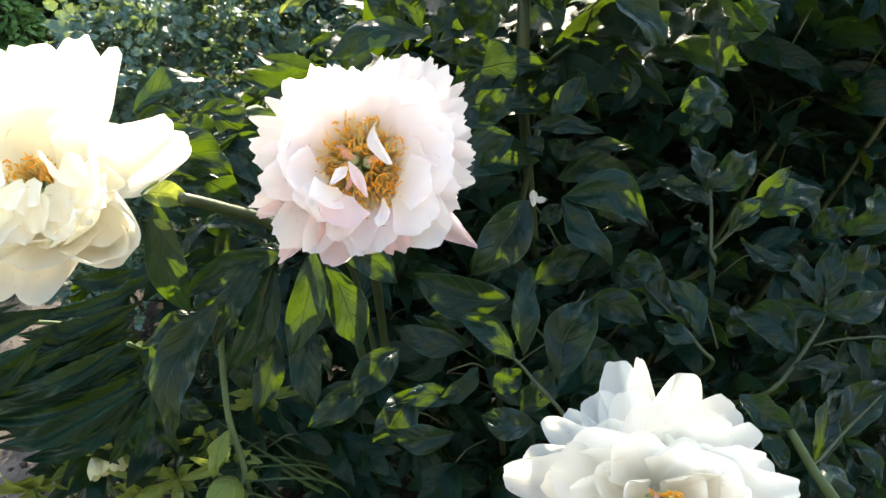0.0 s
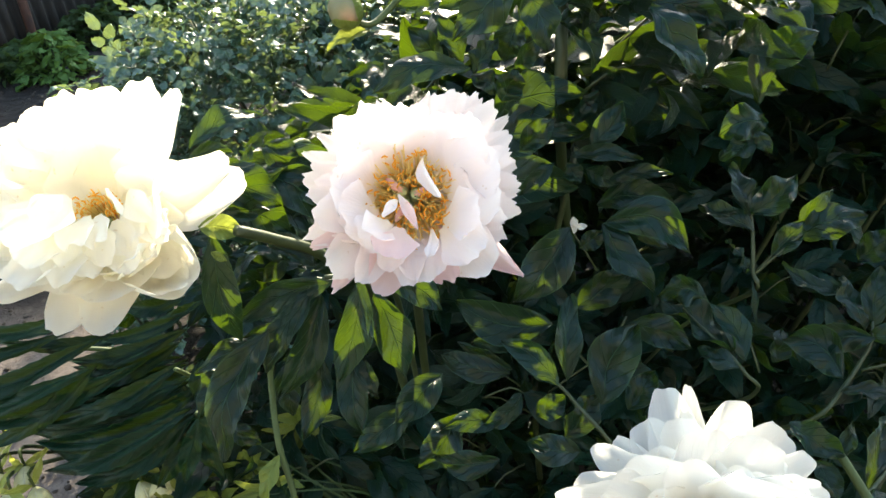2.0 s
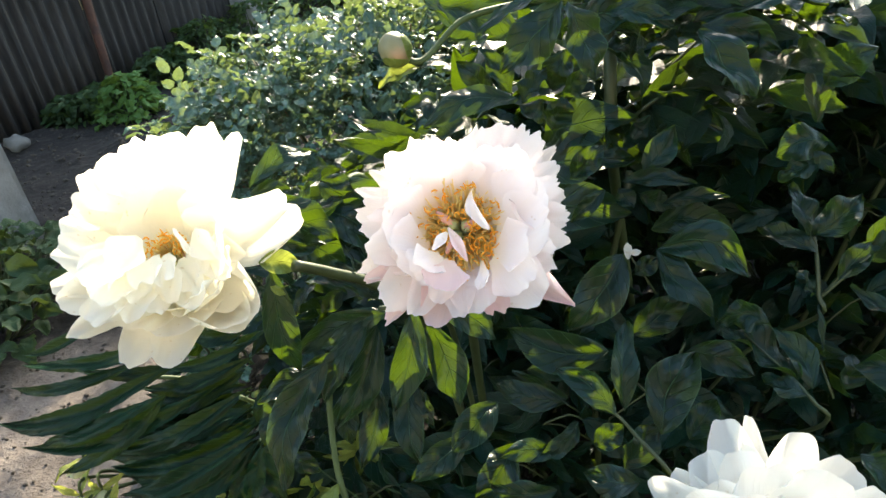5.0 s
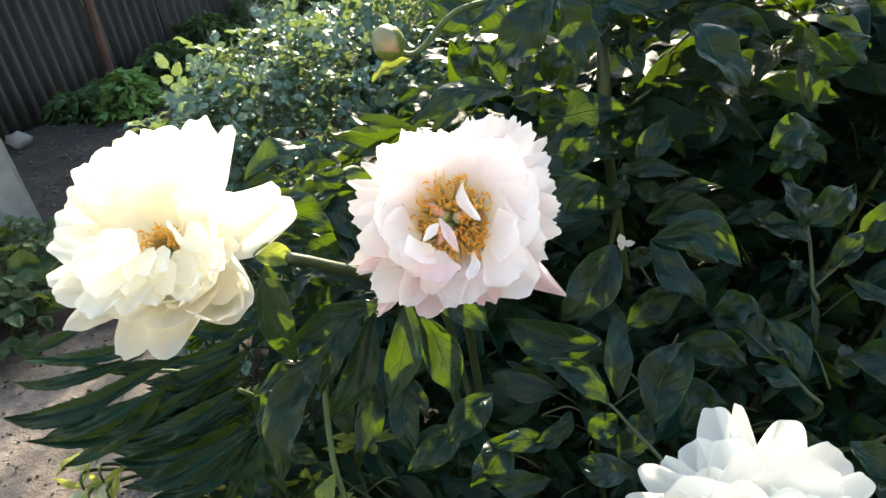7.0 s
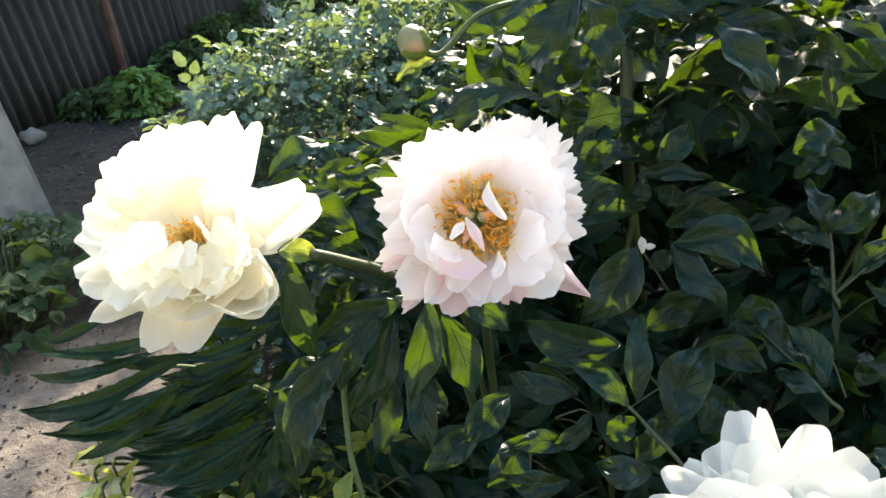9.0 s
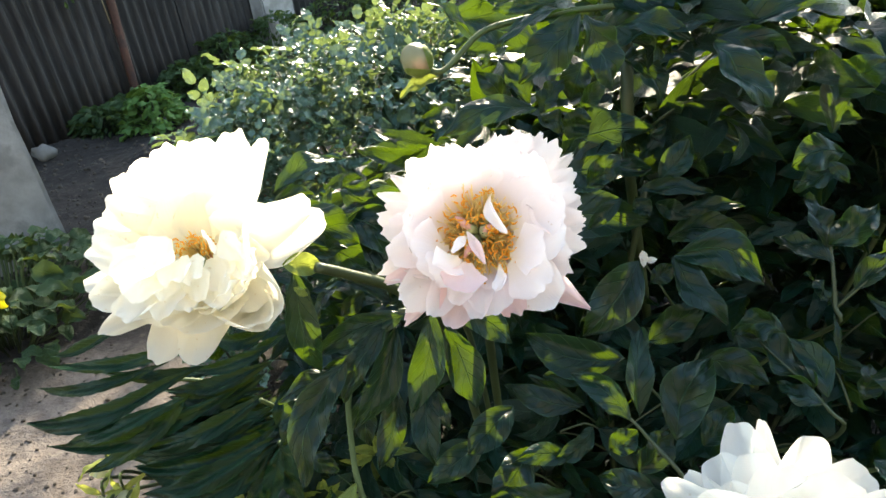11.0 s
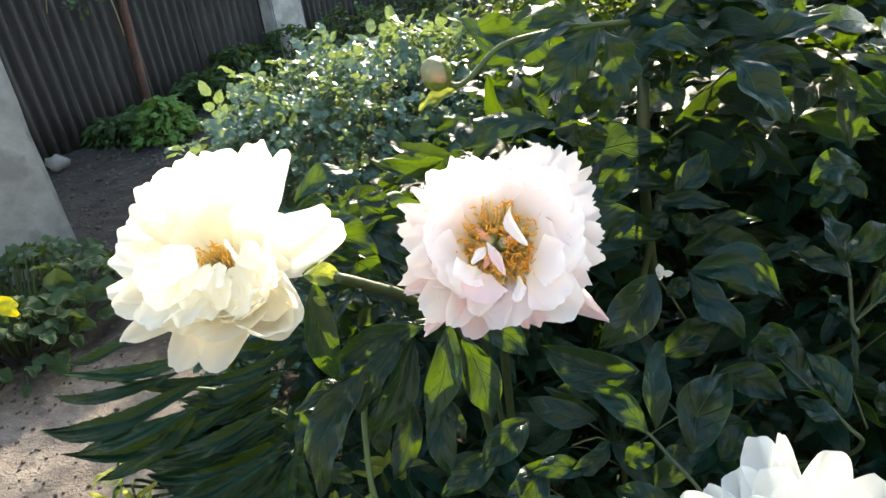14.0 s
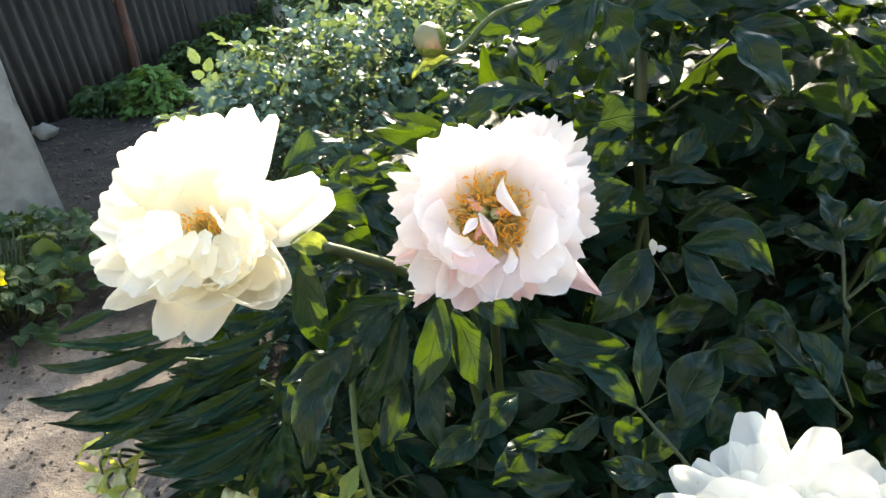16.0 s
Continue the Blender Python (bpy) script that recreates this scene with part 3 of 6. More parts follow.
petal_to(cream, CREAM_AXIS, (-0.216, 0.464, 0.985), 0.0434, 0.15, 0.16, 0.00, CREAM, 0.045)
petal_to(cream, CREAM_AXIS, (-0.222, 0.451, 0.973), 0.0428, 0.15, 0.16, 0.00, CREAM, 0.045)
petal_to(cream, CREAM_AXIS, (-0.232, 0.440, 0.962), 0.0425, 0.15, 0.16, 0.00, CREAM, 0.045)
petal_to(cream, CREAM_AXIS, (-0.234, 0.425, 0.949), 0.0451, 0.15, 0.16, 0.00, CREAM, 0.045)
petal_to(cream, CREAM_AXIS, (-0.104, 0.467, 1.000), 0.0285, 0.20, 0.08, 0.25, CREAM, 0.03)
petal_to(cream, CREAM_AXIS, (-0.238, 0.410, 0.929), 0.0320, 0.15, 0.12, 0.10, CREAM, 0.03)
petal_to(cream, CREAM_AXIS, (-0.232, 0.400, 0.921), 0.0412, 0.15, 0.12, 0.00, CREAM, 0.03)
petal_to(cream, CREAM_AXIS, (-0.233, 0.395, 0.898), 0.0258, 0.15, 0.10, 0.10, CREAM, 0.03)
petal_to(cream, CREAM_AXIS, (-0.196, 0.379, 0.882), 0.0366, 0.05, 0.06, 0.00, CREAM, 0.03, out=0.0040)
petal_to(cream, CREAM_AXIS, (-0.168, 0.375, 0.879), 0.0396, 0.05, 0.06, 0.00, CREAM, 0.03, out=0.0040)
petal_to(cream, CREAM_AXIS, (-0.153, 0.376, 0.901), 0.0589, 0.10, 0.14, 0.00, CREAM, 0.03)
petal_to(cream, CREAM_AXIS, (-0.105, 0.381, 0.900), 0.0597, 0.45, 0.22, 0.00, CREAM, 0.03, roll=10)
petal_to(cream, CREAM_AXIS, (-0.114, 0.375, 0.901), 0.0465, 0.40, 0.25, 0.00, CREAM, 0.03, roll=-25)
petal_to(cream, CREAM_AXIS, (-0.070, 0.441, 0.943), 0.0480, 0.10, 0.08, 0.20, CREAM, 0.03)
petal_to(cream, CREAM_AXIS, (-0.080, 0.455, 0.951), 0.0409, 0.15, 0.10, 0.20, CREAM, 0.03)
petal_to(cream, CREAM_AXIS, (-0.167, 0.386, 0.927), 0.0368, 0.20, 0.20, 0.00, CREAM, 0.05)
petal_to(cream, CREAM_AXIS, (-0.189, 0.384, 0.918), 0.0432, 0.20, 0.18, 0.00, CREAM, 0.05)
petal_to(cream, CREAM_AXIS, (-0.212, 0.389, 0.916), 0.0406, 0.20, 0.16, 0.00, CREAM, 0.05)
petal_to(cream, CREAM_AXIS, (-0.152, 0.377, 0.920), 0.0365, 0.20, 0.22, 0.00, CREAM, 0.05)
petal_to(cream, CREAM_AXIS, (-0.130, 0.380, 0.921), 0.0367, 0.20, 0.24, 0.00, CREAM, 0.05)
petal_to(cream, CREAM_AXIS, (-0.115, 0.396, 0.937), 0.0341, 0.20, 0.20, 0.00, CREAM, 0.05)
petal_to(cream, CREAM_AXIS, (-0.206, 0.401, 0.932), 0.0440, 0.20, 0.14, 0.00, CREAM, 0.05)
petal_to(cream, CREAM_AXIS, (-0.176, 0.380, 0.905), 0.0405, 0.20, 0.12, 0.00, CREAM, 0.05)
petal_to(cream, CREAM_AXIS, (-0.132, 0.381, 0.930), 0.0303, 0.20, 0.25, 0.00, CREAM, 0.05)
petal_to(cream, CREAM_AXIS, (-0.145, 0.374, 0.917), 0.0273, 0.20, 0.20, 0.00, CREAM, 0.05)
petal_to(cream, CREAM_AXIS, (-0.218, 0.414, 0.942), 0.0414, 0.20, 0.14, 0.00, CREAM, 0.05)
petal_to(cream, CREAM_AXIS, (-0.145, 0.407, 0.960), 0.0180, 0.25, 0.05, 0.00, CREAM, 0.03, base=(-0.143, 0.418, 0.931))
petal_to(cream, CREAM_AXIS, (-0.125, 0.425, 0.963), 0.0605, 0.25, 0.10, 0.00, CREAM, 0.03, base=(-0.133, 0.425, 0.926))
petal_to(cream, CREAM_AXIS, (-0.117, 0.410, 0.949), 0.0377, 0.20, 0.10, 0.00, CREAM, 0.03)
petal_to(cream, CREAM_AXIS, (-0.195, 0.361, 0.928), 0.0295, 0.21, 0.03, 0.00, CREAM, 0.05, 0.11, 14, base=(-0.180, 0.394, 0.930))
petal_to(cream, CREAM_AXIS, (-0.176, 0.368, 0.921), 0.0296, 0.24, -0.10, 0.00, CREAM, 0.05, 0.11, -1, base=(-0.170, 0.397, 0.927))
petal_to(cream, CREAM_AXIS, (-0.163, 0.375, 0.919), 0.0287, 0.20, 0.04, 0.00, CREAM, 0.05, 0.11, -12, base=(-0.162, 0.402, 0.929))
petal_to(cream, CREAM_AXIS, (-0.191, 0.368, 0.938), 0.0285, 0.14, -0.01, 0.00, CREAM, 0.05, 0.11, 2, base=(-0.177, 0.401, 0.940))
petal_to(cream, CREAM_AXIS, (-0.135, 0.378, 0.919), 0.0264, 0.13, -0.06, 0.00, CREAM, 0.05, 0.11, 13, base=(-0.148, 0.407, 0.928))
petal_to(cream, CREAM_AXIS, (-0.180, 0.374, 0.934), 0.0287, 0.12, 0.03, 0.00, CREAM, 0.05, 0.11, -11, base=(-0.171, 0.403, 0.939))
petal_to(cream, CREAM_AXIS, (-0.150, 0.380, 0.923), 0.0248, 0.12, -0.10, 0.00, CREAM, 0.05, 0.11, 11, base=(-0.155, 0.407, 0.933))
petal_to(cream, CREAM_AXIS, (-0.124, 0.386, 0.923), 0.0218, 0.13, 0.06, 0.00, CREAM, 0.05, 0.11, 11, base=(-0.142, 0.413, 0.934))
petal_to(cream, CREAM_AXIS, (-0.195, 0.371, 0.950), 0.0265, 0.24, -0.01, 0.00, CREAM, 0.05, 0.11, 5, base=(-0.179, 0.405, 0.950))
petal_to(cream, CREAM_AXIS, (-0.166, 0.378, 0.938), 0.0260, 0.24, 0.01, 0.00, CREAM, 0.05, 0.11, 14, base=(-0.163, 0.409, 0.943))
petal_to(cream, CREAM_AXIS, (-0.140, 0.388, 0.925), 0.0220, 0.14, -0.04, 0.00, CREAM, 0.05, 0.11, -10, base=(-0.149, 0.411, 0.937))
petal_to(cream, CREAM_AXIS, (-0.153, 0.382, 0.936), 0.0217, 0.11, -0.05, 0.00, CREAM, 0.05, 0.11, 3, base=(-0.157, 0.411, 0.942))
petal_to(cream, CREAM_AXIS, (-0.115, 0.391, 0.930), 0.0217, 0.20, -0.05, 0.00, CREAM, 0.05, 0.11, -6, base=(-0.137, 0.418, 0.941))
petal_to(cream, CREAM_AXIS, (-0.182, 0.384, 0.952), 0.0277, 0.17, -0.05, 0.00, CREAM, 0.05, 0.11, 0, base=(-0.171, 0.412, 0.956))
petal_to(cream, CREAM_AXIS, (-0.132, 0.393, 0.932), 0.0210, 0.11, 0.06, 0.00, CREAM, 0.05, 0.11, -15, base=(-0.144, 0.417, 0.944))
petal_to(cream, CREAM_AXIS, (-0.122, 0.398, 0.941), 0.0209, 0.19, -0.10, 0.00, CREAM, 0.05, 0.11, -14, base=(-0.139, 0.422, 0.951))
stamens(cream, fm, 200, 0.004, 0.014, 0.036, 21, 0.5, lambda q: 3.6 < q < 6.0, 0.4)
carpels(cream, fm, 3, 0.011, 5)
sepals(cream, fm, 4, 0.030, 0.020, 2)

# the blush bloom
BLUSH_AT, BLUSH_AXIS = (0.039, 0.417, 0.925), (-0.140, -0.840, 0.520)
blush = thing("peony_flower", BLUSH_AT, "blush-pink semi-double peony bloom with a golden centre, fully open", "flower", "peony flowers")
fm = bloom_frame(BLUSH_AT, BLUSH_AXIS)
rows_of_petals(blush, fm, [
    (8, 6, 0.052, 0.052, 0.008, -0.005, 0.08, 10, 0.07), (6, 18, 0.052, 0.054, 0.009, -0.002, 0.12, 14, 0.07), (4, 32, 0.048, 0.050, 0.012, 0.000, 0.14, 16, 0.07)], BLUSH, 31)
petal_to(blush, BLUSH_AXIS, (0.018, 0.442, 0.987), 0.0397, 0.10, 0.10, 0.00, BLUSH, 0.06)
petal_to(blush, BLUSH_AXIS, (0.034, 0.439, 0.985), 0.0395, 0.10, 0.10, 0.00, BLUSH, 0.06)
petal_to(blush, BLUSH_AXIS, (0.047, 0.441, 0.982), 0.0370, 0.10, 0.10, 0.00, BLUSH, 0.06)
petal_to(blush, BLUSH_AXIS, (0.064, 0.438, 0.989), 0.0393, 0.10, 0.10, 0.00, BLUSH, 0.06)
petal_to(blush, BLUSH_AXIS, (0.080, 0.436, 0.989), 0.0336, 0.10, 0.10, 0.00, BLUSH, 0.06)
petal_to(blush, BLUSH_AXIS, (0.090, 0.436, 0.985), 0.0253, 0.10, 0.10, 0.00, BLUSH, 0.06)
petal_to(blush, BLUSH_AXIS, (0.098, 0.426, 0.980), 0.0333, 0.10, 0.10, 0.00, BLUSH, 0.06)
petal_to(blush, BLUSH_AXIS, (0.108, 0.411, 0.966), 0.0301, 0.10, 0.10, 0.00, BLUSH, 0.06)
petal_to(blush, BLUSH_AXIS, (0.104, 0.400, 0.960), 0.0270, 0.10, 0.10, 0.00, BLUSH, 0.06)
petal_to(blush, BLUSH_AXIS, (0.107, 0.398, 0.948), 0.0327, 0.10, 0.10, 0.00, BLUSH, 0.06)
petal_to(blush, BLUSH_AXIS, (0.107, 0.389, 0.940), 0.0324, 0.10, 0.10, 0.00, BLUSH, 0.06)
petal_to(blush, BLUSH_AXIS, (0.103, 0.378, 0.929), 0.0294, 0.10, 0.10, 0.00, BLUSH, 0.06)
petal_to(blush, BLUSH_AXIS, (0.093, 0.369, 0.926), 0.0316, 0.10, 0.10, 0.00, BLUSH, 0.06)
petal_to(blush, BLUSH_AXIS, (0.090, 0.363, 0.915), 0.0342, 0.10, 0.10, 0.00, BLUSH, 0.06)
petal_to(blush, BLUSH_AXIS, (-0.018, 0.361, 0.910), 0.0369, 0.10, 0.10, 0.00, BLUSH, 0.06)
petal_to(blush, BLUSH_AXIS, (-0.030, 0.382, 0.923), 0.0325, 0.10, 0.10, 0.00, BLUSH, 0.06)
petal_to(blush, BLUSH_AXIS, (-0.024, 0.384, 0.937), 0.0347, 0.10, 0.10, 0.00, BLUSH, 0.06)
petal_to(blush, BLUSH_AXIS, (-0.026, 0.401, 0.946), 0.0383, 0.10, 0.10, 0.00, BLUSH, 0.06)
petal_to(blush, BLUSH_AXIS, (-0.026, 0.412, 0.953), 0.0333, 0.10, 0.10, 0.00, BLUSH, 0.06)
petal_to(blush, BLUSH_AXIS, (-0.002, 0.438, 0.979), 0.0340, 0.10, 0.10, 0.00, BLUSH, 0.06)
petal_to(blush, BLUSH_AXIS, (0.110, 0.428, 0.972), 0.0185, 0.15, 0.06, 0.60, BLUSH, 0.03)
petal_to(blush, BLUSH_AXIS, (-0.027, 0.423, 0.964), 0.0196, 0.15, 0.06, 0.60, BLUSH, 0.03)
petal_to(blush, BLUSH_AXIS, (-0.017, 0.432, 0.972), 0.0186, 0.15, 0.06, 0.60, BLUSH, 0.03)
petal_to(blush, BLUSH_AXIS, (0.101, 0.353, 0.895), 0.0222, 0.50, 0.06, 0.85, PINK, 0.03, out=0.0040)
petal_to(blush, BLUSH_AXIS, (0.078, 0.347, 0.907), 0.0463, 0.12, 0.12, 0.00, BLUSH, 0.05)
petal_to(blush, BLUSH_AXIS, (0.056, 0.350, 0.900), 0.0235, 0.12, 0.08, 0.00, PINK, 0.05)
petal_to(blush, BLUSH_AXIS, (0.048, 0.353, 0.897), 0.0158, 0.12, 0.08, 0.00, PINK, 0.05)
petal_to(blush, BLUSH_AXIS, (0.039, 0.345, 0.907), 0.0410, 0.12, 0.14, 0.00, BLUSH, 0.05)
petal_to(blush, BLUSH_AXIS, (0.027, 0.345, 0.906), 0.0256, 0.12, 0.14, 0.00, BLUSH, 0.05)
petal_to(blush, BLUSH_AXIS, (0.010, 0.347, 0.898), 0.0312, 0.12, 0.10, 0.00, PINK, 0.05)
petal_to(blush, BLUSH_AXIS, (0.015, 0.348, 0.916), 0.0229, 0.12, 0.16, 0.00, BLUSH, 0.05)
petal_to(blush, BLUSH_AXIS, (-0.001, 0.354, 0.905), 0.0261, 0.12, 0.12, 0.00, BLUSH, 0.05)
petal_to(blush, BLUSH_AXIS, (-0.018, 0.356, 0.901), 0.0148, 0.12, 0.08, 0.00, PINK, 0.05)
petal_to(blush, BLUSH_AXIS, (-0.029, 0.378, 0.919), 0.0135, 0.12, 0.08, 0.00, PINK, 0.05)
petal_to(blush, BLUSH_AXIS, (0.076, 0.410, 0.984), 0.0561, 0.14, 0.06, 0.00, BLUSH, 0.06, base=(0.060, 0.405, 0.940))
petal_to(blush, BLUSH_AXIS, (0.090, 0.393, 0.967), 0.0527, 0.14, 0.06, 0.00, BLUSH, 0.06, base=(0.062, 0.397, 0.934))
petal_to(blush, BLUSH_AXIS, (0.091, 0.378, 0.953), 0.0493, 0.14, 0.06, 0.00, BLUSH, 0.06, base=(0.059, 0.389, 0.928))
petal_to(blush, BLUSH_AXIS, (0.077, 0.365, 0.941), 0.0384, 0.14, 0.06, 0.00, BLUSH, 0.06, base=(0.056, 0.383, 0.924))
petal_to(blush, BLUSH_AXIS, (0.030, 0.420, 0.985), 0.0599, 0.14, 0.06, 0.00, BLUSH, 0.06, base=(0.033, 0.416, 0.946))
petal_to(blush, BLUSH_AXIS, (0.006, 0.413, 0.976), 0.0515, 0.14, 0.06, 0.00, BLUSH, 0.06, base=(0.023, 0.411, 0.942))
petal_to(blush, BLUSH_AXIS, (-0.009, 0.396, 0.959), 0.0508, 0.14, 0.06, 0.00, BLUSH, 0.06, base=(0.016, 0.404, 0.936))
petal_to(blush, BLUSH_AXIS, (-0.008, 0.379, 0.942), 0.0448, 0.14, 0.06, 0.00, BLUSH, 0.06, base=(0.016, 0.394, 0.927))
petal_to(blush, BLUSH_AXIS, (0.005, 0.360, 0.928), 0.0386, 0.14, 0.06, 0.00, BLUSH, 0.06, base=(0.023, 0.385, 0.923))
petal_to(blush, BLUSH_AXIS, (0.073, 0.349, 0.918), 0.0382, 0.14, 0.06, 0.00, BLUSH, 0.06, base=(0.055, 0.379, 0.922))
petal_to(blush, BLUSH_AXIS, (0.053, 0.369, 0.950), 0.0118, 0.40, -0.15, 0.10, BLUSH, 0.03, base=(0.050, 0.408, 0.960))
petal_to(blush, BLUSH_AXIS, (0.019, 0.347, 0.924), 0.0327, 0.20, 0.10, 0.00, PINK, 0.03, base=(0.027, 0.373, 0.929))
petal_to(blush, BLUSH_AXIS, (0.007, 0.358, 0.937), 0.0279, 0.25, 0.10, 0.00, BLUSH, 0.03, base=(0.022, 0.379, 0.930))
petal_to(blush, BLUSH_AXIS, (0.042, 0.343, 0.924), 0.0110, 0.30, 0.15, 0.00, BLUSH, 0.03, base=(0.047, 0.371, 0.926))
petal_to(blush, BLUSH_AXIS, (0.037, 0.359, 0.935), 0.0082, 0.40, -0.10, 0.40, PINK, 0.03, base=(0.029, 0.383, 0.947))
petal_to(blush, BLUSH_AXIS, (0.017, 0.366, 0.942), 0.0077, 0.30, -0.10, 0.40, BLUSH, 0.03, base=(0.028, 0.384, 0.943))
stamens(blush, fm, 560, 0.007, 0.029, 0.026, 41, 0.5, None, 0.32)
carpels(blush, fm, 3, 0.013, 6)
sepals(blush, fm, 5, 0.032, 0.022, 3)

# the white bloom
WHITE_AT, WHITE_AXIS = (0.167, 0.211, 0.812), (-0.200, -0.780, 0.600)
white = thing("peony_flower", WHITE_AT, "white double peony bloom low in the bush", "flower", "peony flowers")
fm = bloom_frame(WHITE_AT, WHITE_AXIS)
rows_of_petals(white, fm, [
    (9, 4, 0.050, 0.050, 0.006, -0.005, 0.10, 10, 0.02), (7, 20, 0.046, 0.046, 0.007, -0.002, 0.16, 18, 0.02)], WHITE, 51)
petal_to(white, WHITE_AXIS, (0.173, 0.289, 0.843), 0.0364, 0.14, 0.14, 0.05, WHITE, 0.02, 0.05)
petal_to(white, WHITE_AXIS, (0.189, 0.288, 0.844), 0.0193, 0.10, 0.10, 0.30, WHITE, 0.02, 0.05)
petal_to(white, WHITE_AXIS, (0.210, 0.267, 0.846), 0.0346, 0.12, 0.12, 0.00, WHITE, 0.01, 0.05)
petal_to(white, WHITE_AXIS, (0.224, 0.244, 0.844), 0.0411, 0.12, 0.14, 0.00, WHITE, 0.03, 0.05)
petal_to(white, WHITE_AXIS, (0.230, 0.226, 0.842), 0.0262, 0.12, 0.12, 0.10, WHITE, 0.02, 0.05)
petal_to(white, WHITE_AXIS, (0.225, 0.206, 0.840), 0.0346, 0.12, 0.12, 0.05, WHITE, 0.02, 0.05)
petal_to(white, WHITE_AXIS, (0.227, 0.188, 0.844), 0.0338, 0.10, 0.08, 0.35, WHITE, 0.02, 0.05)
petal_to(white, WHITE_AXIS, (0.124, 0.272, 0.821), 0.0279, 0.12, 0.12, 0.15, WHITE, 0.02, 0.05)
petal_to(white, WHITE_AXIS, (0.139, 0.275, 0.822), 0.0222, 0.12, 0.12, 0.10, WHITE, 0.02, 0.05)
petal_to(white, WHITE_AXIS, (0.156, 0.277, 0.831), 0.0385, 0.14, 0.14, 0.00, WHITE, 0.02, 0.05)
petal_to(white, WHITE_AXIS, (0.093, 0.247, 0.813), 0.0366, 0.12, 0.10, 0.15, WHITE, 0.02, 0.05)
petal_to(white, WHITE_AXIS, (0.199, 0.265, 0.823), 0.0266, 0.10, 0.10, 0.10, WHITE, 0.02, 0.05)
petal_to(white, WHITE_AXIS, (0.109, 0.258, 0.812), 0.0292, 0.12, 0.12, 0.10, WHITE, 0.02, 0.05)
petal_to(white, WHITE_AXIS, (0.168, 0.262, 0.846), 0.0379, 0.30, 0.20, 0.05, WHITE, 0.02, 0.05)
petal_to(white, WHITE_AXIS, (0.199, 0.252, 0.848), 0.0276, 0.25, 0.18, 0.05, WHITE, 0.02, 0.05)
petal_to(white, WHITE_AXIS, (0.210, 0.230, 0.845), 0.0346, 0.25, 0.18, 0.00, WHITE, 0.03, 0.05)
petal_to(white, WHITE_AXIS, (0.149, 0.252, 0.835), 0.0375, 0.30, 0.20, 0.00, WHITE, 0.02, 0.05)
petal_to(white, WHITE_AXIS, (0.127, 0.245, 0.827), 0.0338, 0.28, 0.20, 0.00, WHITE, 0.03, 0.05)
petal_to(white, WHITE_AXIS, (0.213, 0.208, 0.846), 0.0322, 0.25, 0.18, 0.05, WHITE, 0.03, 0.05)
petal_to(white, WHITE_AXIS, (0.110, 0.230, 0.824), 0.0329, 0.25, 0.18, 0.00, WHITE, 0.03, 0.05)
petal_to(white, WHITE_AXIS, (0.200, 0.188, 0.846), 0.0332, 0.20, 0.16, 0.10, WHITE, 0.02, 0.05)
petal_to(white, WHITE_AXIS, (0.173, 0.232, 0.846), 0.0318, 0.35, 0.16, 0.00, WHITE, 0.03, 0.05)
petal_to(white, WHITE_AXIS, (0.187, 0.223, 0.847), 0.0286, 0.30, 0.16, 0.00, WHITE, 0.03, 0.05)
petal_to(white, WHITE_AXIS, (0.193, 0.209, 0.848), 0.0235, 0.35, 0.18, 0.00, WHITE, 0.03, 0.08)
petal_to(white, WHITE_AXIS, (0.158, 0.230, 0.843), 0.0274, 0.35, 0.20, 0.00, WHITE, 0.03, 0.08)
petal_to(white, WHITE_AXIS, (0.137, 0.223, 0.838), 0.0307, 0.30, 0.20, 0.00, WHITE, 0.03, 0.08)
petal_to(white, WHITE_AXIS, (0.120, 0.216, 0.833), 0.0266, 0.28, 0.20, 0.00, WHITE, 0.03, 0.08)
petal_to(white, WHITE_AXIS, (0.145, 0.207, 0.841), 0.0226, 0.35, 0.20, 0.00, WHITE, 0.03, 0.08)
petal_to(white, WHITE_AXIS, (0.180, 0.200, 0.847), 0.0267, 0.40, 0.16, 0.00, WHITE, 0.03, 0.08)
petal_to(white, WHITE_AXIS, (0.194, 0.194, 0.849), 0.0268, 0.30, 0.16, 0.00, WHITE, 0.03, 0.08)
stamens(white, fm, 160, 0.005, 0.014, 0.028, 61)
carpels(white, fm, 3, 0.010, 7)
sepals(white, fm, 4, 0.030, 0.020, 4)


# ---- the peony bush: stems and the leaves that stand out ----
bush = thing("peony_bush", (0.20, 0.62, 0), "dense dark green peony bush with lobed glossy leaves", "bush")
leaf(bush, (0.007, 0.429, 0.841), (0.023, 0.401, 0.777), 0.032, 10, bend=0.04)
leaf(bush, (-0.001, 0.427, 0.856), (-0.029, 0.403, 0.780), 0.027, -12, bend=0.03)
leaf(bush, (-0.014, 0.439, 0.782), (-0.016, 0.391, 0.731), 0.026, 10, bend=-0.05)
leaf(bush, (-0.007, 0.425, 0.781), (-0.000, 0.403, 0.756), 0.014, 30)
leaf(bush, (-0.021, 0.432, 0.855), (-0.100, 0.443, 0.819), 0.024, -15, bend=-0.06)
leaf(bush, (-0.036, 0.438, 0.849), (-0.084, 0.415, 0.789), 0.022, 15, bend=0.02)
leaf(bush, (-0.033, 0.439, 0.840), (-0.077, 0.406, 0.768), 0.027, -20, bend=0.06)
leaf(bush, (-0.041, 0.438, 0.776), (-0.063, 0.397, 0.729), 0.024, 0, bend=0.05)
leaf(bush, (-0.072, 0.410, 0.834), (-0.114, 0.359, 0.761), 0.032, 10, bend=-0.12)
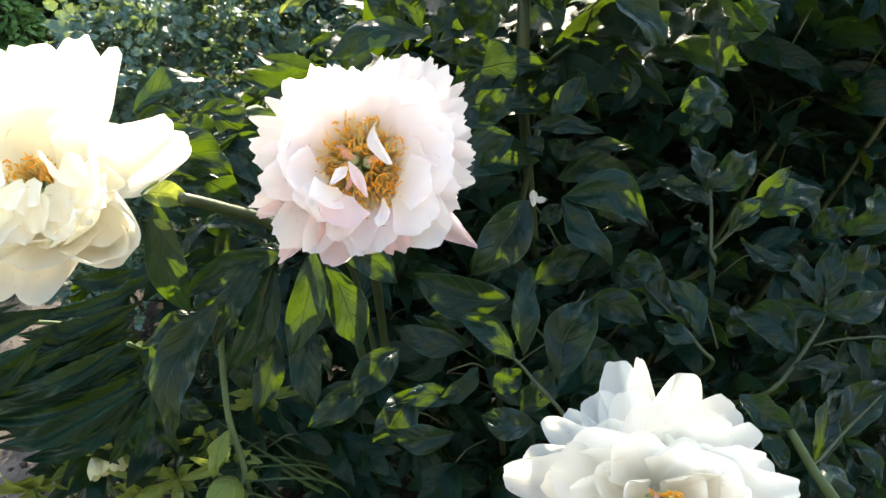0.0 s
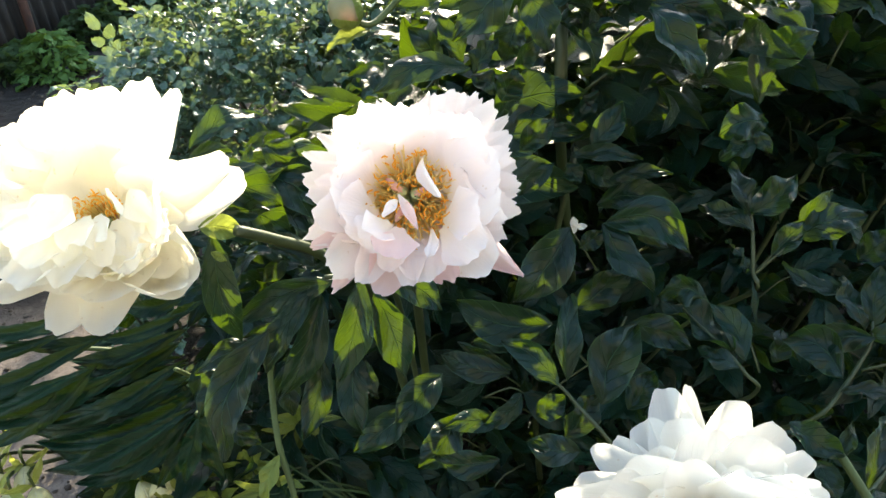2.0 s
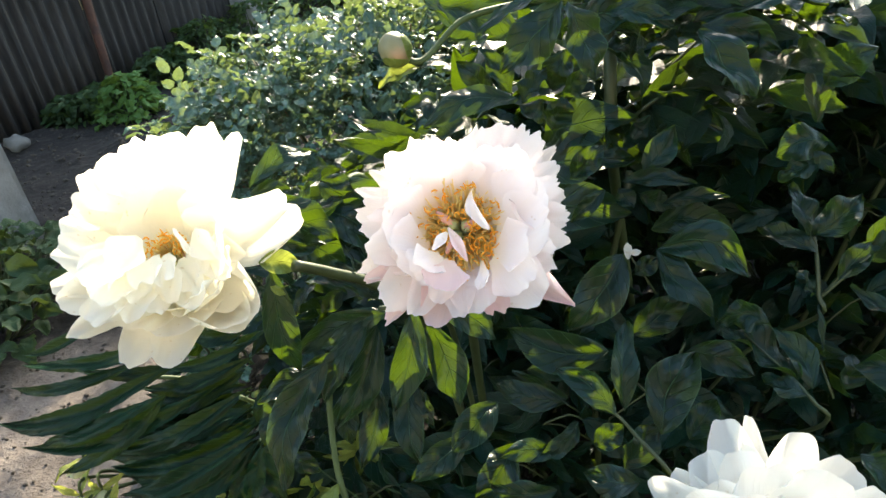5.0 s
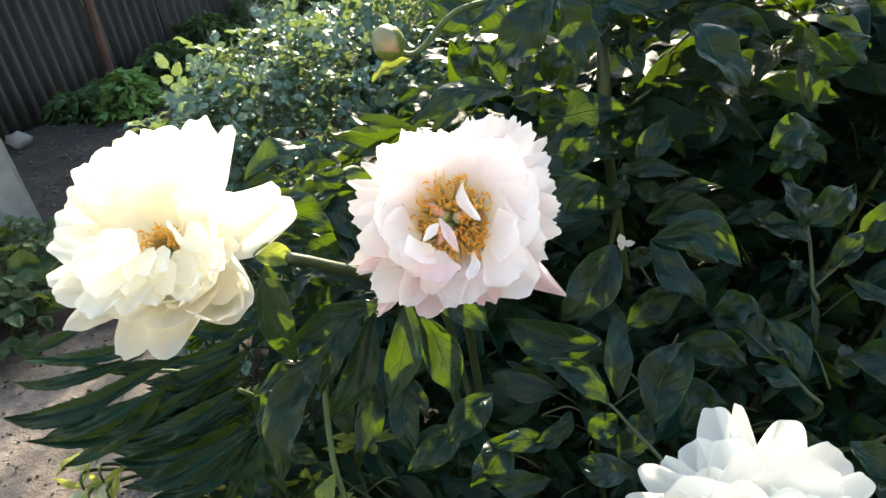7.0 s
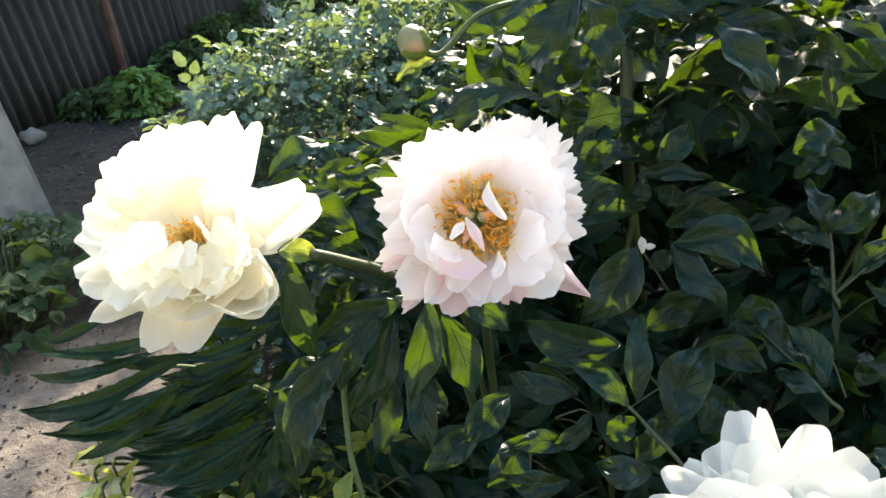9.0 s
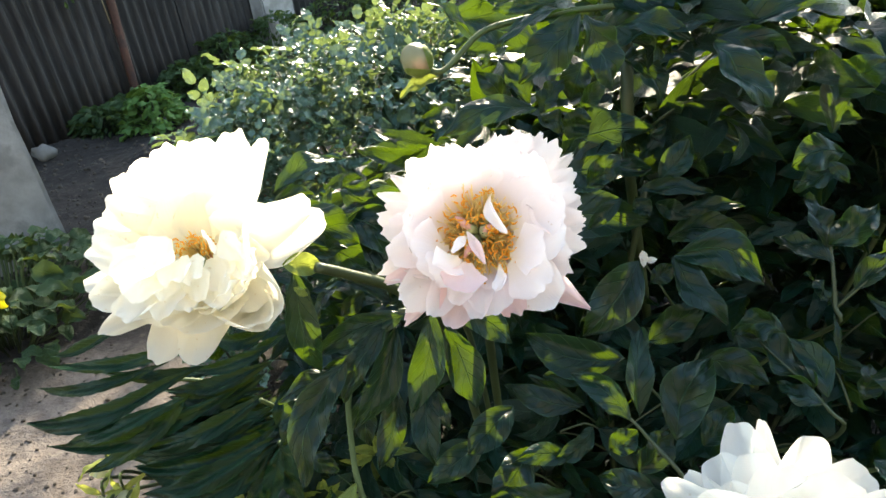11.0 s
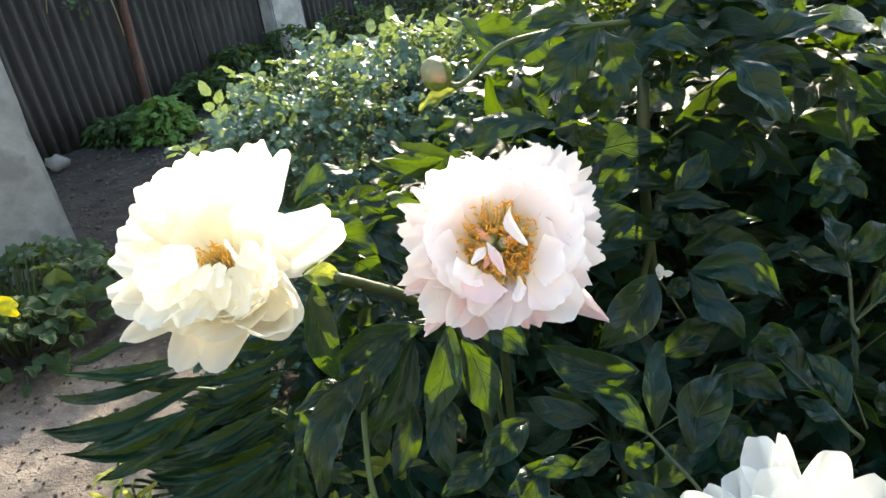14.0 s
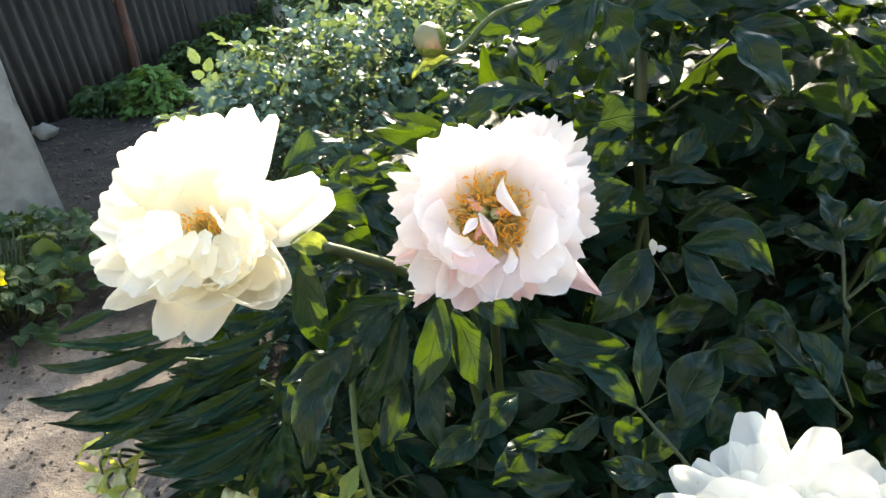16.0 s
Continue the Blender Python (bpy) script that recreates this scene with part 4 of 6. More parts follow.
leaf(bush, (-0.098, 0.429, 0.909), (-0.095, 0.419, 0.820), 0.025, -15, bend=-0.06)
leaf(bush, (-0.091, 0.469, 0.784), (-0.144, 0.444, 0.772), 0.020, 20, bend=0.05)
leaf(bush, (0.019, 0.442, 0.843), (0.058, 0.427, 0.817), 0.026, 0, bend=0.10)
leaf(bush, (-0.074, 0.496, 0.853), (-0.038, 0.487, 0.832), 0.019, -25, bend=0.08)
leaf(bush, (-0.064, 0.475, 0.785), (-0.105, 0.468, 0.786), 0.017, -20)
leaf(bush, (-0.123, 0.419, 0.737), (-0.099, 0.409, 0.720), 0.016, 0)
leaf(bush, (-0.116, 0.470, 0.760), (-0.148, 0.435, 0.732), 0.025, 15)
leaf(bush, (0.010, 0.464, 0.796), (0.021, 0.447, 0.776), 0.019, 0)
leaf(bush, (-0.076, 0.461, 0.755), (-0.073, 0.432, 0.722), 0.022, 0)
leaf(bush, (0.169, 0.456, 0.861), (0.116, 0.427, 0.815), 0.038, 0, bend=0.05)
leaf(bush, (0.202, 0.469, 0.852), (0.230, 0.417, 0.816), 0.028, -10, bend=-0.10)
leaf(bush, (0.203, 0.469, 0.852), (0.260, 0.426, 0.841), 0.035, 12, bend=0.24)
leaf(bush, (0.228, 0.471, 0.843), (0.254, 0.450, 0.832), 0.014, 35, bend=0.05)
leaf(bush, (0.150, 0.387, 0.759), (0.167, 0.438, 0.807), 0.023, 10, bend=0.08)
leaf(bush, (0.140, 0.377, 0.767), (0.102, 0.415, 0.789), 0.022, -15, bend=-0.10)
leaf(bush, (0.108, 0.403, 0.762), (0.055, 0.428, 0.771), 0.023, 10, bend=0.10)
leaf(bush, (0.112, 0.412, 0.757), (0.070, 0.432, 0.778), 0.014, -30)
leaf(bush, (0.142, 0.392, 0.753), (0.122, 0.417, 0.766), 0.019, 20)
leaf(bush, (0.173, 0.367, 0.749), (0.214, 0.406, 0.793), 0.039, -10, bend=0.12)
leaf(bush, (0.215, 0.426, 0.776), (0.258, 0.395, 0.768), 0.028, 15, bend=0.10)
leaf(bush, (0.156, 0.446, 0.771), (0.076, 0.477, 0.787), 0.037, -10, bend=0.12)
leaf(bush, (0.183, 0.463, 0.771), (0.232, 0.467, 0.802), 0.031, 10)
leaf(bush, (0.096, 0.384, 0.726), (0.049, 0.387, 0.729), 0.019, 0, bend=-0.10)
leaf(bush, (0.117, 0.401, 0.741), (0.078, 0.386, 0.725), 0.018, -15, bend=0.08)
leaf(bush, (0.144, 0.333, 0.742), (0.106, 0.348, 0.744), 0.024, 10, bend=0.10)
leaf(bush, (0.086, 0.349, 0.727), (0.037, 0.360, 0.730), 0.023, -10, bend=0.08)
leaf(bush, (0.057, 0.439, 0.739), (0.011, 0.415, 0.712), 0.031, 10)
leaf(bush, (0.062, 0.400, 0.729), (0.025, 0.373, 0.702), 0.031, -5, bend=0.08)
leaf(bush, (0.028, 0.443, 0.698), (-0.028, 0.421, 0.678), 0.027, 0)
leaf(bush, (0.144, 0.367, 0.717), (0.176, 0.384, 0.744), 0.028, 15)
leaf(bush, (0.127, 0.388, 0.724), (0.151, 0.391, 0.741), 0.022, 0)
leaf(bush, (0.202, 0.380, 0.724), (0.229, 0.394, 0.750), 0.024, -15)
leaf(bush, (0.193, 0.492, 0.814), (0.215, 0.492, 0.828), 0.018, 0)
leaf(bush, (0.087, 0.460, 0.751), (0.146, 0.451, 0.758), 0.020, 20)
leaf(bush, (0.286, 0.425, 0.788), (0.248, 0.445, 0.785), 0.026, -25, bend=-0.25, ripple=0.18)
leaf(bush, (0.291, 0.389, 0.761), (0.250, 0.443, 0.784), 0.029, 20, bend=-0.05, ripple=0.22)
leaf(bush, (0.299, 0.381, 0.759), (0.285, 0.425, 0.788), 0.023, -10, bend=-0.14)
leaf(bush, (0.293, 0.376, 0.758), (0.269, 0.403, 0.760), 0.019, 15, bend=0.12)
leaf(bush, (0.337, 0.471, 0.839), (0.334, 0.508, 0.874), 0.024, 15, bend=0.04)
leaf(bush, (0.338, 0.471, 0.840), (0.377, 0.476, 0.872), 0.029, -20, bend=-0.06, ripple=0.16)
leaf(bush, (0.340, 0.462, 0.829), (0.307, 0.503, 0.838), 0.022, 10, bend=0.06)
leaf(bush, (0.331, 0.446, 0.798), (0.319, 0.469, 0.818), 0.010, 25, ripple=0.2)
leaf(bush, (0.348, 0.444, 0.813), (0.378, 0.454, 0.839), 0.020, -15)
leaf(bush, (0.333, 0.440, 0.793), (0.328, 0.416, 0.761), 0.006, 0, ripple=0.2)
leaf(bush, (0.381, 0.465, 0.819), (0.415, 0.473, 0.854), 0.020, 20, bend=0.08)
leaf(bush, (0.386, 0.464, 0.815), (0.436, 0.450, 0.837), 0.032, -10, bend=0.08, ripple=0.2)
leaf(bush, (0.379, 0.363, 0.740), (0.353, 0.412, 0.747), 0.034, -20, bend=-0.22, ripple=0.2)
leaf(bush, (0.410, 0.376, 0.767), (0.365, 0.394, 0.740), 0.026, 10, bend=-0.14, ripple=0.14)
leaf(bush, (0.411, 0.386, 0.760), (0.458, 0.374, 0.784), 0.026, -15, bend=-0.14)
leaf(bush, (0.412, 0.388, 0.762), (0.412, 0.431, 0.792), 0.025, 15, bend=0.12)
leaf(bush, (0.419, 0.390, 0.764), (0.438, 0.423, 0.804), 0.023, -20, bend=0.04)
leaf(bush, (0.434, 0.397, 0.779), (0.466, 0.405, 0.808), 0.026, 15, bend=0.10, ripple=0.14)
leaf(bush, (0.413, 0.420, 0.779), (0.375, 0.462, 0.790), 0.017, 10, bend=0.12, ripple=0.14)
leaf(bush, (0.370, 0.352, 0.738), (0.411, 0.327, 0.741), 0.015, -25, bend=0.10, ripple=0.2)
leaf(bush, (0.330, 0.264, 0.731), (0.370, 0.303, 0.762), 0.026, 10, bend=0.12)
leaf(bush, (0.357, 0.282, 0.736), (0.406, 0.301, 0.764), 0.028, -10, bend=0.10)
leaf(bush, (0.362, 0.278, 0.738), (0.369, 0.245, 0.724), 0.012, 20, bend=0.15, ripple=0.2)
leaf(bush, (0.327, 0.262, 0.742), (0.330, 0.235, 0.729), 0.025, -10)
leaf(bush, (0.256, 0.275, 0.811), (0.276, 0.247, 0.806), 0.019, 0, bend=-0.08)
leaf(bush, (0.267, 0.257, 0.792), (0.266, 0.231, 0.788), 0.015, 10)
leaf(bush, (0.455, 0.429, 0.803), (0.484, 0.443, 0.842), 0.033, 10)
leaf(bush, (0.441, 0.450, 0.791), (0.467, 0.446, 0.820), 0.028, -20, ripple=0.18)
leaf(bush, (0.365, 0.425, 0.704), (0.377, 0.441, 0.730), 0.025, 0)
leaf(bush, (0.359, 0.323, 0.737), (0.345, 0.306, 0.713), 0.011, 20, ripple=0.25)
leaf(bush, (0.438, 0.346, 0.735), (0.456, 0.347, 0.756), 0.027, 0)
leaf(bush, (0.059, 0.549, 1.034), (0.020, 0.557, 1.066), 0.016, 30, bend=-0.10)
leaf(bush, (0.142, 0.532, 1.045), (0.091, 0.526, 0.997), 0.036, 0, bend=0.04)
leaf(bush, (0.146, 0.531, 1.044), (0.160, 0.507, 0.988), 0.030, -12, bend=0.04)
leaf(bush, (0.137, 0.539, 1.048), (0.077, 0.550, 1.021), 0.020, 35, bend=-0.06)
leaf(bush, (0.129, 0.557, 1.051), (0.078, 0.570, 1.049), 0.013, -15, bend=0.05)
leaf(bush, (0.106, 0.536, 0.972), (0.025, 0.530, 0.960), 0.027, 0, bend=-0.10)
leaf(bush, (0.104, 0.557, 0.969), (0.082, 0.572, 1.008), 0.021, 10)
leaf(bush, (0.088, 0.570, 0.967), (0.062, 0.581, 0.997), 0.021, -10)
leaf(bush, (0.148, 0.556, 0.960), (0.168, 0.558, 0.984), 0.018, 30, bend=0.06)
leaf(bush, (0.185, 0.577, 0.994), (0.211, 0.567, 0.989), 0.022, -30, bend=0.10)
leaf(bush, (0.139, 0.568, 0.929), (0.155, 0.574, 0.955), 0.027, 20)
leaf(bush, (0.118, 0.591, 0.949), (0.143, 0.594, 0.977), 0.020, -25)
leaf(bush, (0.098, 0.581, 1.014), (0.068, 0.583, 1.004), 0.015, 40)
leaf(bush, (0.111, 0.563, 0.957), (0.131, 0.553, 0.941), 0.021, 0, bend=0.10)
leaf(bush, (0.162, 0.604, 0.988), (0.149, 0.597, 0.954), 0.028, 10)
leaf(bush, (0.241, 0.512, 1.014), (0.270, 0.471, 0.969), 0.033, -5, bend=-0.05)
leaf(bush, (0.253, 0.534, 1.012), (0.304, 0.502, 0.993), 0.022, 25, bend=0.10)
leaf(bush, (0.252, 0.546, 1.011), (0.337, 0.528, 1.031), 0.031, -10, bend=0.05)
leaf(bush, (0.184, 0.564, 1.025), (0.237, 0.540, 1.010), 0.022, 10, bend=0.08)
leaf(bush, (0.208, 0.522, 0.897), (0.235, 0.527, 0.934), 0.025, -10, bend=-0.06)
leaf(bush, (0.187, 0.517, 0.894), (0.243, 0.493, 0.894), 0.016, 0, bend=0.05)
leaf(bush, (0.193, 0.575, 0.993), (0.214, 0.545, 0.958), 0.031, -20, bend=0.10)
leaf(bush, (0.339, 0.495, 0.933), (0.337, 0.518, 0.992), 0.024, 10, bend=0.04)
leaf(bush, (0.339, 0.495, 0.964), (0.362, 0.476, 0.994), 0.031, 0, bend=0.08)
leaf(bush, (0.344, 0.485, 0.920), (0.306, 0.492, 0.909), 0.031, -15, bend=-0.15, ripple=0.16)
leaf(bush, (0.336, 0.478, 0.908), (0.306, 0.483, 0.892), 0.020, 20, bend=0.05, ripple=0.18)
leaf(bush, (0.331, 0.480, 0.916), (0.340, 0.465, 0.901), 0.012, 30)
leaf(bush, (0.330, 0.562, 1.005), (0.311, 0.570, 0.995), 0.016, 40)
leaf(bush, (0.352, 0.536, 1.004), (0.374, 0.520, 1.000), 0.022, -30, bend=0.10)
leaf(bush, (0.344, 0.553, 1.005), (0.362, 0.544, 1.011), 0.018, 30)
leaf(bush, (0.246, 0.581, 1.010), (0.257, 0.582, 1.035), 0.022, -35)
leaf(bush, (0.218, 0.592, 1.009), (0.235, 0.581, 0.991), 0.018, 35)
leaf(bush, (0.142, 0.513, 0.906), (0.171, 0.515, 0.930), 0.022, 5)
leaf(bush, (0.174, 0.518, 0.888), (0.142, 0.513, 0.862), 0.015, 0)
leaf(bush, (0.190, 0.532, 0.880), (0.200, 0.520, 0.864), 0.018, 10)
leaf(bush, (0.223, 0.513, 0.869), (0.273, 0.494, 0.877), 0.016, -10, bend=0.06)
leaf(bush, (0.209, 0.532, 0.871), (0.235, 0.516, 0.861), 0.018, 15)
leaf(bush, (0.218, 0.523, 0.839), (0.282, 0.494, 0.843), 0.031, 0, bend=0.10)
leaf(bush, (0.246, 0.586, 0.950), (0.265, 0.566, 0.918), 0.022, 20)
leaf(bush, (0.218, 0.596, 0.945), (0.234, 0.578, 0.916), 0.027, -15)
leaf(bush, (0.203, 0.562, 0.904), (0.228, 0.564, 0.932), 0.018, 20)
leaf(bush, (-0.118, 0.507, 0.939), (-0.064, 0.543, 0.948), 0.019, -10, bend=0.10)
leaf(bush, (-0.116, 0.496, 0.939), (-0.087, 0.511, 0.931), 0.015, 15, bend=0.05)
leaf(bush, (-0.069, 0.552, 0.919), (-0.037, 0.550, 0.906), 0.016, 0, bend=0.05)
leaf(bush, (-0.065, 0.544, 0.899), (-0.046, 0.521, 0.871), 0.027, -15, bend=0.05)
leaf(bush, (-0.095, 0.515, 0.896), (-0.073, 0.509, 0.876), 0.013, 10)
leaf(bush, (-0.104, 0.499, 0.890), (-0.077, 0.497, 0.878), 0.014, -10)
leaf(bush, (-0.044, 0.532, 0.869), (-0.042, 0.515, 0.839), 0.019, 25)
leaf(bush, (-0.028, 0.539, 0.903), (-0.048, 0.528, 0.885), 0.010, 40)
leaf(bush, (-0.095, 0.537, 0.894), (-0.078, 0.552, 0.921), 0.010, 30)
leaf(bush, (-0.085, 0.510, 0.841), (-0.108, 0.492, 0.821), 0.014, 30)
leaf(bush, (-0.065, 0.516, 0.827), (-0.086, 0.504, 0.813), 0.017, -20)
leaf(bush, (-0.016, 0.568, 0.948), (0.009, 0.566, 0.939), 0.008, 50)
leaf(bush, (-0.071, 0.560, 0.888), (-0.044, 0.564, 0.889), 0.012, -20)
stem(bush, [(-0.094, 0.533, 0.885), (-0.076, 0.545, 0.892), (-0.051, 0.570, 0.904), (-0.036, 0.590, 0.900), (-0.02, 0.62, 0.86)], 0.0040, 0.0034)
stem(bush, [(-0.095, 0.500, 0.890), (-0.072, 0.501, 0.872), (-0.039, 0.480, 0.859)], 0.0014, 0.0018, DARK_STEM)
stem(bush, [(0.113, 0.403, 0.778), (0.140, 0.379, 0.766), (0.152, 0.366, 0.754), (0.172, 0.342, 0.733), (0.208, 0.334, 0.664)], 0.0011, 0.0020, DARK_STEM)
stem(bush, [(0.266, 0.431, 0.781), (0.287, 0.390, 0.764), (0.296, 0.372, 0.753), (0.309, 0.370, 0.735), (0.340, 0.440, 0.640), (0.360, 0.620, 0.420)], 0.0009, 0.0024, DARK_STEM)
stem(bush, [(0.340, 0.477, 0.846), (0.339, 0.463, 0.826), (0.335, 0.445, 0.798), (0.338, 0.445, 0.775), (0.350, 0.560, 0.640), (0.360, 0.700, 0.400)], 0.0014, 0.0026, DARK_STEM)
stem(bush, [(0.336, 0.444, 0.796), (0.353, 0.443, 0.816), (0.371, 0.444, 0.833)], 0.0013, 0.0013, DARK_STEM)
stem(bush, [(0.162, 0.411, 0.773), (0.184, 0.409, 0.742)], 0.0009, 0.0012, DARK_STEM)
stem(bush, [(0.215, 0.430, 0.781), (0.198, 0.427, 0.737)], 0.0010, 0.0012, DARK_STEM)
stem(bush, [(0.351, 0.463, 0.782), (0.386, 0.465, 0.821), (0.423, 0.453, 0.834)], 0.0013, 0.0011, DARK_STEM)
stem(bush, [(0.360, 0.560, 0.420), (0.345, 0.400, 0.640), (0.351, 0.350, 0.712), (0.376, 0.358, 0.730), (0.399, 0.371, 0.750), (0.410, 0.379, 0.761), (0.421, 0.396, 0.771)], 0.0026, 0.0012, DARK_STEM)
stem(bush, [(0.403, 0.371, 0.737), (0.426, 0.364, 0.747), (0.463, 0.353, 0.752)], 0.0013, 0.0013, DARK_STEM)
stem(bush, [(0.277, 0.256, 0.802), (0.278, 0.248, 0.800), (0.284, 0.230, 0.787), (0.291, 0.213, 0.776), (0.327, 0.191, 0.719), (0.507, 0.184, 0.390)], 0.0024, 0.0042)
stem(bush, [(0.324, 0.261, 0.739), (0.355, 0.277, 0.746), (0.393, 0.292, 0.762)], 0.0016, 0.0006, DARK_STEM)
stem(bush, [(0.211, 0.639, 1.060), (0.204, 0.609, 1.006), (0.198, 0.584, 0.951), (0.204, 0.597, 0.902), (0.244, 0.694, 0.790), (0.309, 0.788, 0.508)], 0.0056, 0.0066, name="stem", material=DARK_STEM)
leaf(bush, (-0.106, 0.430, 0.915), (-0.077, 0.432, 0.906), 0.018, 10, bend=0.05, material=SEPAL, name="bract")
leaf(bush, (-0.097, 0.410, 0.906), (-0.089, 0.412, 0.896), 0.006, 0, material=SEPAL, name="bract")
stem(bush, [(-0.080, 0.422, 0.913), (-0.058, 0.439, 0.892), (-0.027, 0.464, 0.857), (0.007, 0.510, 0.776), (0.035, 0.586, 0.549)], 0.0040, 0.0050, material=DARK_STEM)
stem(bush, [(-0.027, 0.423, 0.865), (-0.001, 0.438, 0.851), (0.026, 0.476, 0.798), (0.046, 0.556, 0.577)], 0.0020, 0.0030, DARK_STEM)
stem(bush, [(0.039, 0.418, 0.918), (0.042, 0.455, 0.862), (0.047, 0.520, 0.754), (0.059, 0.610, 0.523)], 0.0042, 0.0048, DARK_STEM)

# buds
def bud(parent, at, axis, radius, seed, open_tip=False):
    """A round closed bud with overlapping sepals and leafy bracts under it."""
    fm = bloom_frame(at, axis)
    ball = link_mesh("bud", mesh_from("bud", *lump(radius, seed, 1.08, 0.06, 10, 14)), BUD, parent, fm, "round pale green peony bud")
    rng = random.Random(seed)
    for i in range(3):
        n, m = 9, 7
        verts, uvs = [], []
        for a in range(n):
            th = math.pi * (0.98 - 0.62 * a / (n - 1))
            for b in range(m):
                w = math.sin(math.pi * min(1, 0.25 + 0.75 * a / (n - 1))) ** 0.7
                ph = 6.283 * i / 3 + (b / (m - 1) - 0.5) * 1.9 * (w + 0.1)
                r = radius * (1.05 + 0.02 * i)
                verts.append((r * math.sin(th) * math.cos(ph), r * math.sin(th) * math.sin(ph), r * 1.08 * math.cos(th)))
                uvs.append((a / (n - 1), b / (m - 1)))
        link_mesh("sepal", mesh_from("sepal", verts, grid_faces(n, m), uvs), SEPAL, ball, fm)
    return fm


stem(bush, [(0.018, 0.553, 1.014), (0.028, 0.550, 1.009), (0.041, 0.557, 1.013), (0.068, 0.573, 1.031), (0.103, 0.581, 1.036), (0.152, 0.602, 1.034), (0.205, 0.622, 1.029)], 0.0024, 0.0028)
leaf(bush, (0.029, 0.559, 1.002), (-0.006, 0.551, 0.992), 0.013, 15, material=SEPAL, name="bract")
bud(bush, (0.012, 0.551, 1.021), (-0.62, -0.30, 0.72), 0.0128, 3)
stem(bush, [(-0.082, 0.439, 0.780), (-0.084, 0.427, 0.762), (-0.082, 0.394, 0.733), (-0.075, 0.370, 0.701), (-0.080, 0.363, 0.690)], 0.0030, 0.0022)
bud(bush, (-0.090, 0.354, 0.692), (-0.45, -0.25, -0.85), 0.0135, 9)
leaf(bush, (-0.082, 0.385, 0.730), (-0.097, 0.364, 0.704), 0.015, 20, material=SEPAL)


# ---- denser leaves inside the bush ----
def bush_fill(parent, rng, count, place, size, material_part, material_rest, parts, label, shape="peony", facing=(0.0, -0.45, 0.85), spread=0.9, name="leaf"):
    """Leaves in sprays of three; the first ones are parts, the rest one joined mesh. place gives a spot and an outward way."""
    kinds = [blade(1.0, rng.uniform(0.30, 0.42), rng.uniform(0.1, 0.4), rng.uniform(0.02, 0.16), rng.uniform(0, 0.25), rng.uniform(-0.06, 0.06), 0.07, 0, shape, 9, 5, rng) for _ in range(6)]
    meshes = [mesh_from(name, *k) for k in kinds]
    rest, done = Joined(), 0
    stalks = Joined()
    for number in range(count // 3):
        spot, way = place(rng)
        size_here = size * rng.uniform(0.7, 1.25)
        if number % 3 == 0:
            stalks.add(tube_data([spot - way * size_here * 0.7 - Vector((0, 0, size_here * 0.3)), spot - way * size_here * 0.25, spot], [0.0016, 0.0014, 0.0011], 5, 2))
        side = way.cross(Vector((0, 0, 1)))
        side = side.normalized() if side.length > 0.01 else Vector((1, 0, 0))
        for k in (-1, 0, 1):
            d = (way + side * k * 0.75 + Vector((0, 0, rng.uniform(-0.45, 0.15)))).normalized()
            face = Vector(facing) + Vector((rng.uniform(-1, 1), rng.uniform(-1, 1), rng.uniform(-1, 1))) * spread
            m, _l = leaf_pose(spot, spot + d, rng.uniform(-25, 25), face)
            m = m @ Matrix.Scale(size_here * (1.0 if k == 0 else 0.82), 4)
            if in_chink(spot + d * size_here * 0.4):
                continue
            pick = rng.randrange(6)
            if done < parts:
                link_mesh(name, meshes[pick], material_part, parent, m)
                done += 1
            else:
                rest.add(kinds[pick], m)
    if rest.v:
        rest.link("foliage", material_rest, parent, "", "stuff")
    stalks.link("leaf_stalks", DARK_STEM, parent, "", "stuff")


def in_peony(rng):
    """Spots in the mass of the bush behind the front leaves."""
    while True:
        x, y, z = rng.uniform(-0.22, 1.5), rng.uniform(0.50, 1.45), 1.06 * rng.random() ** 0.7
        top = 1.05 - 1.1 * max(0.0, 0.06 - x) - 0.15 * max(0.0, y - 1.0) - (0.10 if x < 0.06 and y > 0.8 else 0.0)
        front = 0.66 + 0.12 * noise.noise(Vector((x * 6, z * 6, 0))) + (0.15 if z < 0.86 else 0.0)
        if z > 0.82 and x < 0.07 + 0.10 * max(0.0, y - 0.55):
            continue
        if x < 0.5:
            top = min(top, 1.03 - 0.30 * max(0.0, y - 0.72))
        if z < top and y > front and (x > -0.06 or y < 0.95):
            break
    way = Vector((rng.uniform(-0.8, 0.8), rng.uniform(-1.0, 0.3), rng.uniform(-0.2, 0.6))).normalized()
    return Vector((x, y, z)), way


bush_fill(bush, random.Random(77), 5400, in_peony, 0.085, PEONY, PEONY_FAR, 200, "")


def in_canopy(rng):
    """Spots in the thick upper storey of the bush, that shades what grows in front of it."""
    x, y = rng.uniform(0.12, 1.5), rng.uniform(0.72, 1.45)
    z = rng.uniform(0.62, 1.04 if x > 0.5 else 0.88)
    return Vector((x, y, z)), Vector((rng.uniform(-0.8, 0.8), rng.uniform(-1.0, 0.3), rng.uniform(-0.2, 0.6))).normalized()


def in_flank(rng):
    """Spots in the bush's open flank, between it and the roses."""
    return Vector((rng.gauss(0.07, 0.05), rng.uniform(0.66, 0.92), rng.uniform(0.62, 0.86))), Vector((rng.uniform(-1, 0.5), rng.uniform(-1.0, 0.3), rng.uniform(-0.2, 0.6))).normalized()


